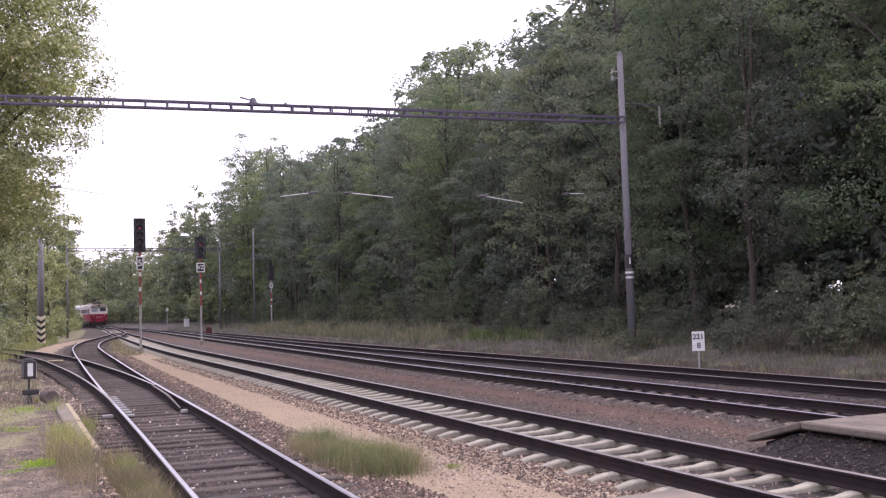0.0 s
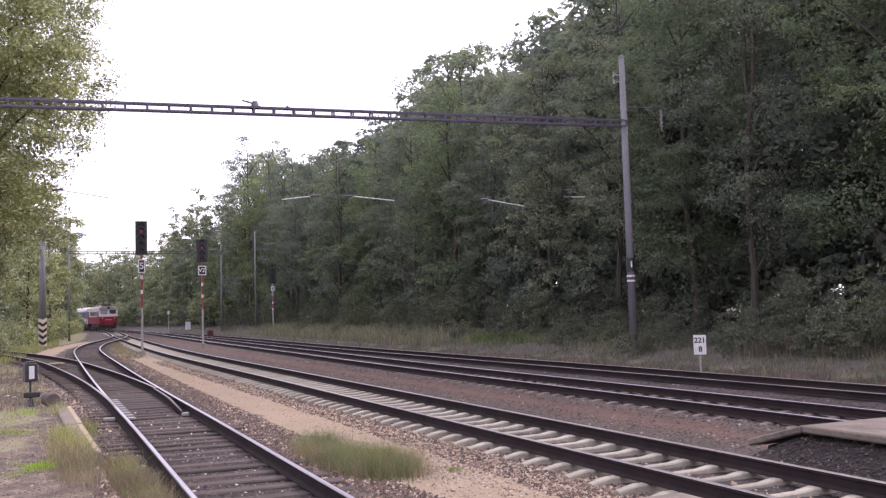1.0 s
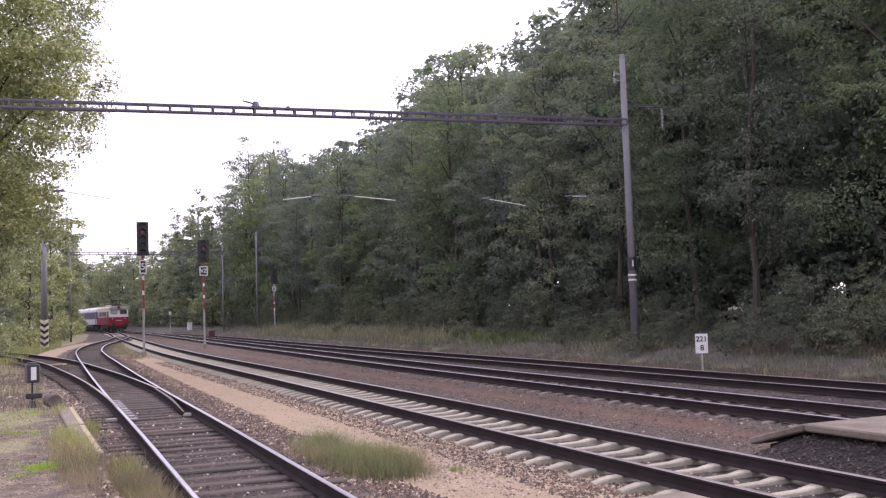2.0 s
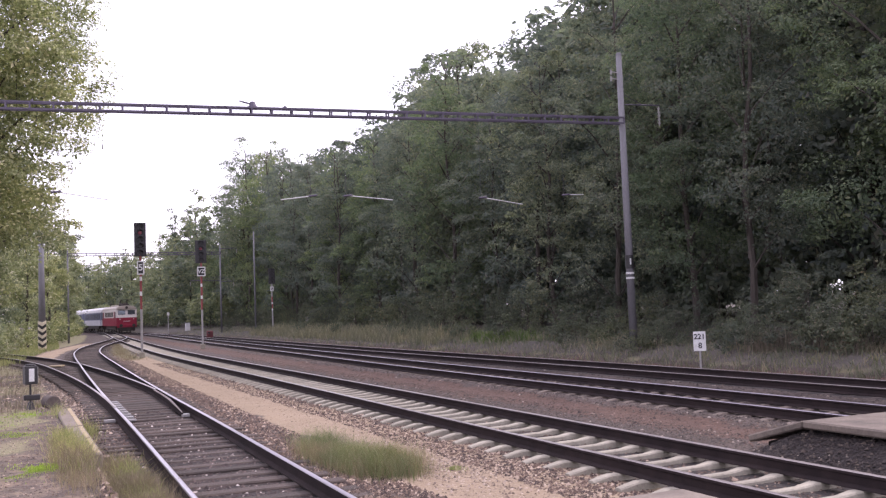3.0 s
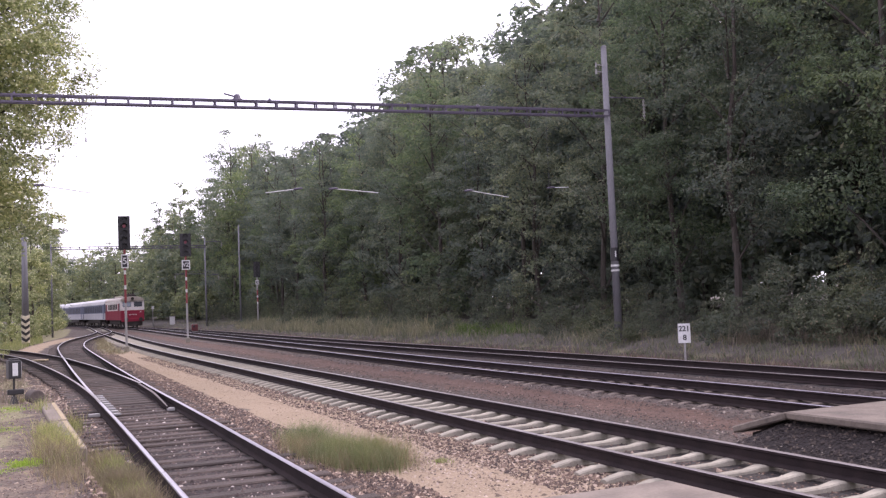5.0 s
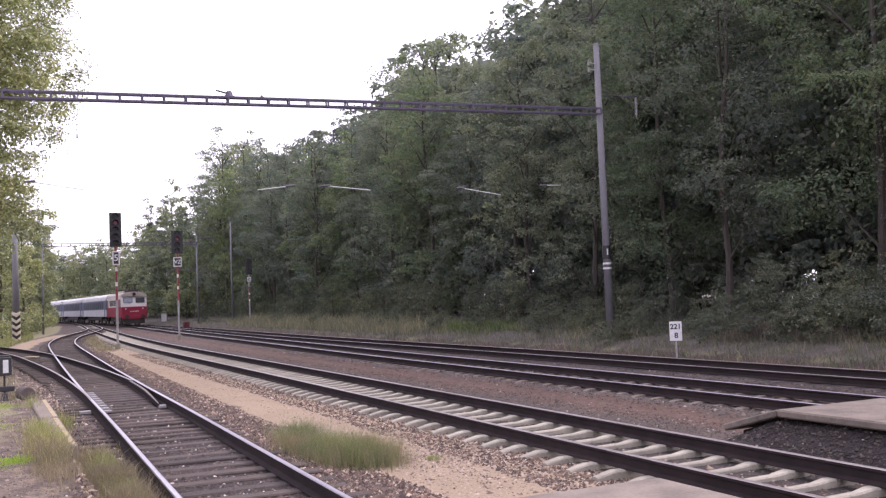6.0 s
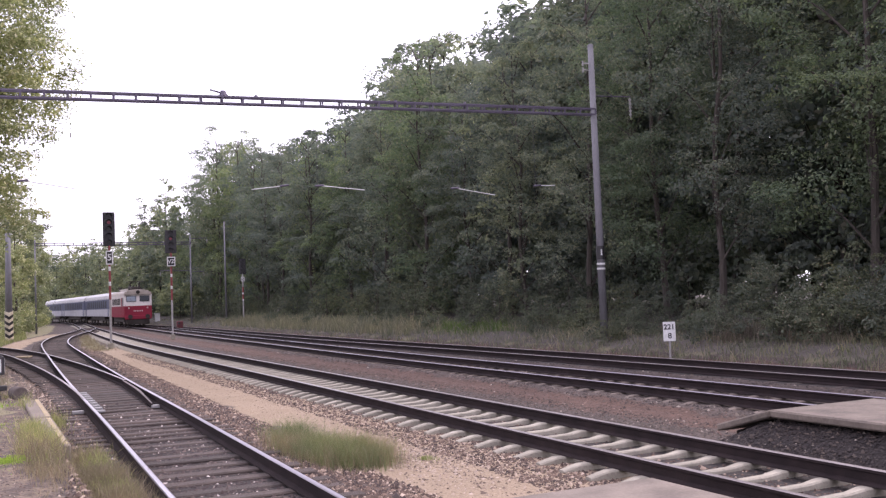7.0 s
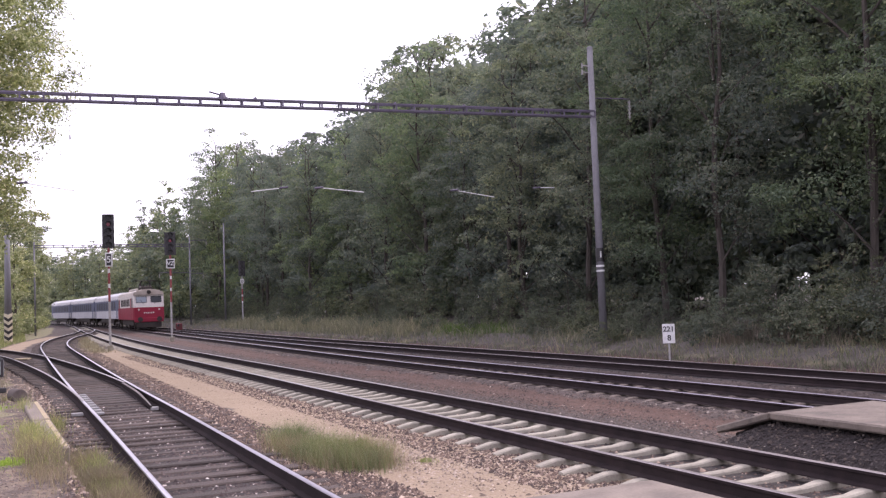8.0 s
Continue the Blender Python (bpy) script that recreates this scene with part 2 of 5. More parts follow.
def ground():
    xs = np.unique(np.concatenate([np.arange(-1.5, 22, 0.16), np.arange(22, 60, 1.2), -1.5 - np.cumsum(np.linspace(0.2, 5, 24)), 60 + np.geomspace(2, 2500, 14), -65 - np.geomspace(2, 2500, 14)]))
    ys = np.unique(np.concatenate([np.arange(3, 40, 0.2), np.arange(40, 110, 0.6), np.arange(110, 320, 3), 320 + np.geomspace(4, 3000, 14), 3 - np.geomspace(0.5, 2000, 18)]))
    gx, gy = np.meshgrid(xs, ys)
    gz = ground_z(gx, gy)
    nx, ny = len(xs), len(ys)
    verts = np.stack([gx, gy, gz], -1).reshape(-1, 3)
    i = (np.arange(ny - 1)[:, None] * nx + np.arange(nx - 1)[None]).ravel()
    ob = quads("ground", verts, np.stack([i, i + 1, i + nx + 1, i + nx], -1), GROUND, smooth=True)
    x, y = verts[:, 0], verts[:, 1]
    n1, n2 = wave(x, y, 1.1), wave(x, y, 3.1, 2.0)
    path_mid = 5.75 + 0.6 * smoothstep(30, 60, y) + 0.35 * wave(x * 0, y, 6.0)
    sand = smoothstep(1.3, 0.5, np.abs(x - path_mid) + 0.25 * n1 - 0.5 * smoothstep(16, 8, y)) * smoothstep(68, 55, y)
    sand = np.maximum(sand, smoothstep(1.2, 0.3, np.abs(x - (SIDING(y) - 2.6)) + 0.2 * n1) * smoothstep(45, 58, y) * smoothstep(110, 90, y))
    sand = np.maximum(sand, 0.42 * smoothstep(0.95, 0.8, x) * smoothstep(24.6, 23.9, y) * smoothstep(-6, -3, x))
    bank = x - OUTER(y)
    rusty = np.maximum(smoothstep(1.2, 0.3, np.abs(x - (MAIN(y) - 2.0)) * 1.3 + 0.3 * n1), smoothstep(0.9, 0.3, np.abs(bank - 1.7) + 0.2 * n1))
    grass = smoothstep(2.0, 3.6, bank + 0.5 * n1)
    island = smoothstep(0.8, 0.2, np.abs(x - (SIDING(y) + LOOP(y)) / 2 - 0.1) / 1.0 + 0.2 * n1) * smoothstep(52, 60, y) * smoothstep(92, 84, y)
    left = smoothstep(0.2, -0.5, x - np.minimum(SIDING(y) - 2.1, BRANCH(y) - 1.5) + 0.3 * n1) * (0.35 + 0.65 * smoothstep(0.0, 0.5, n2 + 0.8 * smoothstep(30, 60, y)))
    verge = smoothstep(0.3, -0.4, x - SIDING(y) + 3.7 + 0.3 * n1) * smoothstep(68, 76, y) * smoothstep(175, 150, y)
    grass = np.clip(grass + island + left + verge, 0, 1)
    for key, mask in (("sand", sand), ("rusty", rusty), ("grass", grass), ("bank", smoothstep(2, 3.5, bank)), ("dark_bed", smoothstep(1.3, 0.9, np.minimum(np.minimum(np.abs(x - SIDING(y)), np.abs(x - LOOP(y)) - 0.1), np.abs(x - OUTER(y)))) + smoothstep(8.5, 8.8, x) * smoothstep(11.3, 11.0, x) * smoothstep(11.6, 10.8, y))):
        a = ob.data.attributes.new(key, "FLOAT", "POINT")
        a.data.foreach_set("value", mask.astype(np.float32))
    return tagged(ob, "gravel, sand and weedy grass of a railway yard", "ground", kind="structure")


def ground_material():
    m, n, l, b = material("yard_ground", 0.95)
    v = coords(n, l)

    def mask(key, soft):
        a = n.new("ShaderNodeAttribute")
        a.attribute_name = key
        edge = n.new("ShaderNodeMath")
        edge.operation = "MULTIPLY_ADD"
        l.new(noise_tex(n, l, v, soft, 6, 0.7), edge.inputs[0])
        edge.inputs[1].default_value = 0.9
        edge.inputs[2].default_value = -0.45
        s = n.new("ShaderNodeMath")
        s.operation = "ADD"
        l.new(a.outputs["Fac"], s.inputs[0])
        l.new(edge.outputs[0], s.inputs[1])
        r = n.new("ShaderNodeMapRange")
        r.interpolation_type = "SMOOTHSTEP"
        r.inputs[1].default_value, r.inputs[2].default_value = 0.3, 0.7
        l.new(s.outputs[0], r.inputs[0])
        return r.outputs[0]

    pebbles = n.new("ShaderNodeTexVoronoi")
    pebbles.inputs["Scale"].default_value = 22
    l.new(v, pebbles.inputs["Vector"])
    stone = mix(n, l, 0.5, ramp(n, l, pebbles.outputs["Color"], [(0.1, (0.02, 0.015, 0.012)), (0.6, (0.057, 0.043, 0.033)), (0.95, (0.15, 0.118, 0.093))]),
                ramp(n, l, noise_tex(n, l, v, 0.8), [(0.35, (0.034, 0.023, 0.021)), (0.7, (0.078, 0.056, 0.048))]))
    sand = mix(n, l, 0.5, ramp(n, l, noise_tex(n, l, v, 1.3), [(0.3, (0.192, 0.141, 0.09)), (0.7, (0.292, 0.219, 0.145))]),
               ramp(n, l, noise_tex(n, l, v, 35, 4), [(0.3, (0.112, 0.082, 0.055)), (0.7, (0.345, 0.272, 0.186))]))
    # rust-brown soil, darkened as well for the shadow of the wood
    rust = ramp(n, l, noise_tex(n, l, v, 9), [(0.3, (0.042, 0.023, 0.016)), (0.7, (0.11, 0.062, 0.043))])
    # near-black bed between the sleepers and along the island platform
    dark_bed = ramp(n, l, noise_tex(n, l, v, 14), [(0.3, (0.01, 0.0075, 0.007)), (0.75, (0.032, 0.024, 0.02))])
    turf = mix(n, l, 0.5, ramp(n, l, noise_tex(n, l, v, 0.5), [(0.3, (0.16, 0.135, 0.085)), (0.7, (0.18, 0.185, 0.085))]),
               ramp(n, l, noise_tex(n, l, v, 16, 5), [(0.3, (0.09, 0.078, 0.046)), (0.7, (0.21, 0.185, 0.105))]))
    # bank soil with the wood's shade put into its darker colour
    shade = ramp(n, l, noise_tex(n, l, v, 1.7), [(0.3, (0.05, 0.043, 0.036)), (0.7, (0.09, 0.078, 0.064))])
    c = mix(n, l, mask("rusty", 3), stone, rust)
    c = mix(n, l, mask("dark_bed", 3), c, dark_bed)
    c = mix(n, l, mask("sand", 2.5), c, sand)
    c = mix(n, l, mask("grass", 2), c, turf)
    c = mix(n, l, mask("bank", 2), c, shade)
    l.new(c, b.inputs["Base Color"])
    bump(n, l, b, pebbles.outputs["Distance"], 0.7, 0.03)
    return m


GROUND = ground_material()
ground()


# ---- tracks ----
def rail_mesh(line, side, y0, y1, z, step, head):
    """Flat-bottomed rail: a profile swept along the line; the running head is the second material."""
    prof = [(-0.072, -0.18), (0.072, -0.18), (0.068, -0.166), (0.012, -0.138), (0.012, -0.052), (0.037, -0.038), (0.037, -0.008), (0.026, 0.0), (-0.026, 0.0), (-0.037, -0.008), (-0.037, -0.038), (-0.012, -0.052), (-0.012, -0.138), (-0.068, -0.166)]
    ys = np.arange(y0, y1 + step, step)
    d = (line(ys + 0.05) - line(ys - 0.05)) / 0.1
    k = 1 / np.sqrt(1 + d * d)
    cx, cy = line(ys) + side * 0.7535 * k, ys - side * 0.7535 * d * k
    bm = bmesh.new()
    rings = [[bm.verts.new((cx[i] + px * k[i], cy[i] - px * d[i] * k[i], z + pz)) for px, pz in prof] for i in range(len(ys))]
    for a, b in zip(rings, rings[1:]):
        for j in range(len(prof)):
            f = bm.faces.new((a[j], a[(j + 1) % len(prof)], b[(j + 1) % len(prof)], b[j]))
            f.material_index = 1 if j in (6, 7, 8) else 0
    bm.faces.new(rings[0])
    bm.faces.new(rings[-1][::-1])
    bmesh.ops.recalc_face_normals(bm, faces=bm.faces)
    return bm


def timber_mesh(length=2.6):
    bm = bmesh.new()
    box(bm, -length / 2, length / 2, -0.125, 0.125, -0.16, 0, 0.018)
    return bm


def concrete_mesh():
    """A concrete sleeper: raised, level rail seats, a lower waist and sloping ends."""
    bm = bmesh.new()
    prof = [(-1.21, -0.055, 0.12), (-1.1, -0.03, 0.14), (-0.95, 0.0, 0.145), (-0.6, 0.0, 0.145), (-0.4, -0.028, 0.118), (0, -0.034, 0.112), (0.4, -0.028, 0.118), (0.6, 0.0, 0.145), (0.95, 0.0, 0.145), (1.1, -0.03, 0.14), (1.21, -0.055, 0.12)]
    rings = []
    for x, z, w in prof:
        rings.append([bm.verts.new((x, s * ww, zz)) for s, ww, zz in ((-1, w * 0.7, -0.22), (-1, w * 0.7 - 0.02, z - 0.018), (-1, w * 0.7 - 0.038, z), (1, w * 0.7 - 0.038, z), (1, w * 0.7 - 0.02, z - 0.018), (1, w * 0.7, -0.22))])
    for a, b in zip(rings, rings[1:]):
        for j in range(6):
            bm.faces.new((a[j], a[(j + 1) % 6], b[(j + 1) % 6], b[j]))
    bm.faces.new(rings[0])
    bm.faces.new(rings[-1][::-1])
    bmesh.ops.recalc_face_normals(bm, faces=bm.faces)
    return bm


def mesh_of(name, bm, *mats):
    me = bpy.data.meshes.new(name)
    bm.to_mesh(me)
    bm.free()
    for m in mats:
        me.materials.append(m)
    return me


def on_line(line, y, z, turn=0.0):
    d = float(line(y + 0.1) - line(y - 0.1)) / 0.2
    return pose(float(line(y)), y, z, 0, 0, -math.degrees(math.atan(d)) + turn)


def track(label, line, y0, y1, z, head, sleeper, depth, gap, rng, jitter=0.02, last=150, heel=0):
    t = empty("railway_track", pose(0, 0, 0), label, "railway track", "tracks of the yard", "structure")
    for side in (-1, 1):
        part("rail", rail_mesh(line, side, y0 + (heel if side > 0 else 0), y1, z, 1.0, head), (RAIL_SIDE, head), t)
    n = int((min(y1, last) - max(y0, -5.8)) / gap)
    for i in range(min(n, 300)):
        ob = new("sleeper", sleeper)
        ob.parent = t
        ob.matrix_basis = on_line(line, max(y0, -5.8) + i * gap + rng.uniform(-jitter, jitter), z + depth + rng.uniform(-jitter, jitter) * 0.4, rng.uniform(-1, 1) * jitter * 40) @ Matrix.Diagonal((1 + rng.uniform(-1, 1) * jitter, 1 + rng.uniform(-8, 4) * jitter, 1, 1))
    return t


def tracks():
    rng = random.Random(4)
    timber, block, dusty = mesh_of("sleeper", timber_mesh(), TIMBER), mesh_of("sleeper", concrete_mesh(), CONCRETE), mesh_of("sleeper", concrete_mesh(), CONCRETE_DIRTY)
    track("shiny-railed siding on dark worn timber sleepers in gravel", SIDING, -6, 121, 0, RAIL_TOP, timber, -0.188, 0.6, rng, 0.03)
    track("rusty rails on pale concrete sleepers", LOOP, -6, 176, 0, RAIL_DULL, block, -0.18, 0.6, rng, 0.008)
    track("main line on dusty concrete sleepers half sunk in gravel", MAIN, -6, 300, 0, RAIL_TOP, dusty, -0.188, 0.6, rng, 0.012)
    track("rusty outer track sunk in dark gravel beside the grass", OUTER, -6, 144, -0.06, RAIL_DULL, timber, -0.19, 0.65, rng, 0.02)
    track("rusty branch track leaving the siding over timber sleepers", BRANCH, 23, 98, 0.004, RAIL_DULL, timber, -0.185, 0.65, rng, 0.02, heel=5)


tracks()


# ---- signals ----
def signal(label, at, height, head_h, head_w, plate, rows, lit=True, bands=((0.36, 0), (0.46, 1), (0.49, 2), (0.57, 1), (0.6, 2), (0.8, 1))):
    """Mast signal: foot, banded mast, number plate, dark head with hooded lamps and a ladder-free bracket. It faces the oncoming train's driver from behind, or us."""
    x, y = at
    s = empty("railway_signal", pose(x, y, float(ground_z(x, y)) - 0.02, 0, 0, -math.degrees(math.atan2(x, y)) * 0.6), label, "railway signal", "mast signals of the yard")
    bm = bmesh.new()
    box(bm, -0.15, 0.15, -0.15, 0.15, 0, 0.35, 0.03)
    part("foot", bm, CONCRETE, s, "weathered concrete foot")
    top = height - head_h
    z0 = 0.35
    for share, paint in bands:
        z1 = top + 0.05 if share == bands[-1][0] else share * height
        bm = bmesh.new()
        rod(bm, (0, 0, z0), (0, 0, z1), 0.065, n=12)
        part("mast_band", bm, (GREY_PAINT, RED_PAINT, WHITE)[paint], s)
        z0 = z1
    bm = bmesh.new()
    w = head_w / 2
    box(bm, -w, w, -0.06, 0.0, top, height, 0.02)
    box(bm, -w * 0.75, w * 0.75, 0.0, 0.22, top + 0.1, height - 0.1, 0.03)
    head = part("signal_head", bm, BLACK, s, "matt black signal head")
    n = rows
    for i in range(n):
        z = top + head_h * (i + 0.5) / n
        bm = bmesh.new()
        r = bmesh.ops.create_cone(bm, cap_ends=False, segments=16, radius1=min(w * 0.62, head_h / n * 0.45), radius2=min(w * 0.62, head_h / n * 0.45), depth=0.22, matrix=Matrix.Translation((0, -0.17, z)) @ Matrix.Rotation(radians(90), 4, "X"))
        bmesh.ops.delete(bm, geom=[f for f in bm.faces if f.calc_center_median().z < z - 0.06], context="FACES")
        part("lamp_hood", bm, BLACK, head)
        bm = bmesh.new()
        bmesh.ops.create_cone(bm, cap_ends=True, segments=16, radius1=0.1, radius2=0.1, depth=0.03, matrix=Matrix.Translation((0, -0.075, z)) @ Matrix.Rotation(radians(90), 4, "X"))
        red = lit and i == (n - 1) // 2 + (1 if n > 3 else 0)
        part("lens", bm, RED_LIGHT if red else BLACK, head, "dim red light" if red else "")
    if plate:
        text, pw, ph, back, fore = plate
        bm = bmesh.new()
        box(bm, -pw / 2, pw / 2, -0.13, -0.1, top - 0.25 - ph, top - 0.25, 0.01)
        pl = part("number_plate_board", bm, fore, s, "sign board with a pale border")
        bm = bmesh.new()
        box(bm, -pw / 2 + 0.07, pw / 2 - 0.07, -0.136, -0.12, top - 0.25 - ph + 0.07, top - 0.32)
        part("plate_field", bm, back, pl)
        lettering(text, min(ph * 0.78, pw * 1.3 / len(text)), fore, pl, pose(0, -0.141, top - 0.25 - ph / 2, 90, 0, 0))
    return s


def lettering(text, size, mat, parent, m):
    c = bpy.data.curves.new("lettering", "FONT")
    c.body, c.size, c.align_x, c.align_y, c.extrude, c.offset = text, size, "CENTER", "CENTER", 0.004, 0.006
    ob = new("lettering_curve", c)
    deps = bpy.context.evaluated_depsgraph_get()
    me = bpy.data.meshes.new_from_object(ob.evaluated_get(deps))
    bpy.data.objects.remove(ob)
    me.materials.clear()
    me.materials.append(mat)
    out = new("lettering", me)
    out.parent = parent
    out.matrix_basis = m
    return out


signal("tall red and white mast signal, black five-lamp head showing red", (6.75, 58.0), 7.78, 1.95, 0.66, ("5", 0.4, 0.8, BLACK, WHITE), 5)
signal("mast signal with black head showing red and letter board", (12.02, 68.5), 7.55, 1.6, 0.76, ("VZ", 0.56, 0.66, BLACK, WHITE), 4)
signal("slim red and white mast signal beside the wood", (22.8, 92.0), 6.1, 1.5, 0.62, ("5", 0.34, 0.42, BLACK, WHITE), 4, False, ((0.34, 0), (0.37, 2), (0.44, 1), (0.47, 2), (0.56, 1), (0.8, 0)))


# ---- overhead line masts and beams ----
def tapered_mast(label, x, y, height, r0=0.17, r1=0.11, lean=0.0, stripes=False, brackets=()):
    z = float(ground_z(x, y))
    m = empty("overhead_line_mast", pose(x, y, z - 0.1, 0, lean, 0), label, "overhead mast", "overhead line masts")
    bm = bmesh.new()
    rod(bm, (0, 0, 0), (0, 0, height), r0, r1, 16)
    pole = part("pole", bm, POLE, m, smooth=True)
    bm = bmesh.new()
    rod(bm, (0, 0, height - 0.02), (0, 0, height + 0.06), r1 * 1.15, r1 * 0.8, 16)
    part("cap", bm, POLE, pole)
    if stripes:
        for i in range(9):
            bm = bmesh.new()
            z0 = 0.12 + i * 0.24
            ring = rod(bm, (0, 0, z0), (0, 0, z0 + 0.24), r0 * 1.06, r0 * 1.06, 16)
            for v in ring:
                v.co.z += abs(v.co.x) * 0.7
            part("stripe", bm, (BLACK if i % 2 else CREAM), m, smooth=False)
    for zz, reach in brackets:
        bm = bmesh.new()
        rod(bm, (0, 0, zz), (reach, 0, zz + 0.05), 0.035, n=8)
        rod(bm, (0, 0, zz + 0.45), (reach * 0.8, 0, zz + 0.07), 0.015, n=6)
        part("bracket", bm, STEEL, m)
        bm = bmesh.new()
        rod(bm, (reach, 0, zz - 0.1), (reach, 0, zz - 0.5), 0.05, 0.03, 8)
        part("insulator", bm, GREY_PAINT, m)
    return m


def lattice_beam(label, p, q, h, bay, depth, c):
    """Portal beam of four chords with battens."""
    p, q = Vector(p), Vector(q)
    L = (q - p).length
    b = empty("portal_beam", Matrix.Translation(p) @ (q - p).to_track_quat("X", "Z").to_matrix().to_4x4(), label, "portal beam", "overhead portals")
    for sy in (-depth / 2, depth / 2):
        for zz in (0, h):
            bm = bmesh.new()
            box(bm, 0, L, sy - c, sy + c, zz - c, zz + c)
            part("chord", bm, STEEL, b)
    n = int(L / bay)
    batten = bmesh.new()
    box(batten, -c, c, -depth / 2 - c - 0.004, -depth / 2 - c + 0.02, 0.0, h)
    me = mesh_of("batten", batten, STEEL)
    for sy in (0, depth + 2 * c - 0.016):
        for i in range(n + 1):
            ob = new("batten", me)
            ob.parent = b
            ob.matrix_basis = pose(i * L / n, sy, 0)
    return b


near_mast = tapered_mast("tall round grey concrete mast carrying a portal beam", 20.95, 30.1, 11.05, 0.15, 0.108, -0.25)
bm = bmesh.new()
rod(bm, (0, 0, 3.0), (0, 0, 3.5), 0.155, 0.155, 16)
board = part("number_band", bm, BLACK, near_mast, "black band")
for zz in (2.62, 2.8):
    bm = bmesh.new()
    rod(bm, (0, 0, zz), (0, 0, zz + 0.07), 0.157, 0.157, 16)
    part("white_band", bm, WHITE, near_mast, "white painted band")
bm = bmesh.new()
box(bm, -0.075, -0.035, -0.165, -0.13, 3.15, 3.38)
part("number_bar", bm, WHITE, board)
bm = bmesh.new()
rod(bm, (0, 0, 9.15), (1.75, 0, 9.2), 0.025, n=6)
rod(bm, (0, 0, 9.6), (0.9, 0, 9.2), 0.012, n=6)
part("side_arm", bm, STEEL, near_mast)
bm = bmesh.new()
for k in range(5):
    rod(bm, (1.7, 0, 9.1 - k * 0.14), (1.7, 0, 9.04 - k * 0.14), 0.06, 0.045, 8)
rod(bm, (1.7, 0, 9.15), (1.7, 0, 8.4), 0.02, n=6)
part("insulator", bm, GREY_PAINT, near_mast)
bm = bmesh.new()
for zz in (10.1, 10.35):
    rod(bm, (-0.02, 0, zz), (-0.38, 0, zz + 0.02), 0.025, n=6)
    rod(bm, (-0.38, 0, zz - 0.08), (-0.38, 0, zz + 0.1), 0.04, 0.03, 8)
part("head_bracket", bm, GREY_PAINT, near_mast)
tapered_mast("grey concrete mast hidden in the leaves at the beam's end", -3.4, 31.3, 10.5, 0.135, 0.09)
near_beam = lattice_beam("violet-grey steel lattice beam spanning the tracks", (-3.4, 31.2, 8.25), (20.85, 30.0, 8.54), 0.21, 0.64, 0.22, 0.028)
for x, size in ((10.55, 0.16), (2.2, 0.06), (4.0, 0.05), (11.6, 0.06), (16.4, 0.05), (19.0, 0.06)):
    bm = bmesh.new()
    rod(bm, (x, 0, 0.24), (x, 0, 0.26 + size), size * 0.9, size * 0.5, 10)
    rod(bm, (x - size, 0, 0.24), (x + size, 0, 0.25), 0.04, n=6)
    if size > 0.1:
        rod(bm, (x - 0.1, 0, 0.36), (x - 0.42, 0, 0.44), 0.03, n=6)
    part("insulator", bm, STEEL, near_beam)
tapered_mast("concrete mast with black and cream warning stripes at its foot", 2.1, 82.0, 11.0, 0.29, 0.16, 0, True)
tapered_mast("far grey mast of the second portal beside the curve", 5.2, 106, 9.5, 0.1, 0.075)
tapered_mast("far grey mast of the second portal beside the wood", 20.65, 106, 9.6, 0.1, 0.07, brackets=((9.2, 1.8), (5.6, 1.4), (5.75, -3.2)))
lattice_beam("far thin steel lattice beam over the tracks", (5.2, 105.8, 8.6), (20.65, 105.8, 8.6), 0.24, 0.9, 0.2, 0.035)
tapered_mast("distant grey mast before the dark wood", 23.2, 100.9, 10.4, 0.1, 0.07)


def steady_arm(label, x, y, z, reach, rise):
    """Registration arm of the overhead line: pale tube, insulator and hanger up to the beam."""
    y = 31.09 - 0.0495 * (x + 3.3)
    a = empty("steady_arm", pose(x, y, z), label, "overhead line arm", "overhead line arms")
    bm = bmesh.new()
    rod(bm, (0, 0, 0), (reach, 0, rise), 0.016, n=8)
    part("tube", bm, PALE_TUBE, a)
    bm = bmesh.new()
    rod(bm, (-0.18, 0, -0.01), (0.12, 0, 0.02), 0.032, n=8)
    part("insulator", bm, STEEL, a)
    bm = bmesh.new()
    rod(bm, (-0.1, 0, -0.06), (-0.1, 0, 8.28 + 0.012 * (x + 3.4) - z), 0.004, n=5)
    part("hanger", bm, STEEL, a)
    return a


PALE_TUBE = worn("galvanised_tube", (0.55, 0.55, 0.54), (0.42, 0.42, 0.41), 4, 0.5, 0.3)
steady_arm("pale tube arm over the siding", 1.25, 31.0, 5.82, 1.45, -0.22)
steady_arm("pale tube arm over the concrete-sleepered track", 9.02, 30.8, 5.75, -1.1, -0.14)
steady_arm("pale tube arm over the main line", 10.2, 30.8, 5.76, 1.55, -0.12)
steady_arm("pale tube arm over the outer track", 15.05, 30.6, 5.72, 1.55, -0.22)
steady_arm("short pale tube arm near the tall mast", 18.3, 30.6, 5.84, 0.72, 0.02)
for x, z0, z1 in ((2.55, 7.2, 7.75), (7.55, 7.1, 7.7)):
    d = empty("dropper", pose(x, 31.09 - 0.0495 * (x + 3.3), 0), "thin wire dropper with a small insulator", "overhead dropper", "overhead droppers")
    bm = bmesh.new()
    rod(bm, (0, 0, z0), (-0.12, 0, 8.28 + 0.012 * (x + 3.4)), 0.004, n=5)
    part("wire", bm, STEEL, d)
    bm = bmesh.new()
    rod(bm, (0, 0, z0 - 0.06), (0, 0, z0 + 0.08), 0.03, 0.02, 8)
    part("insulator", bm, GREY_PAINT, d)


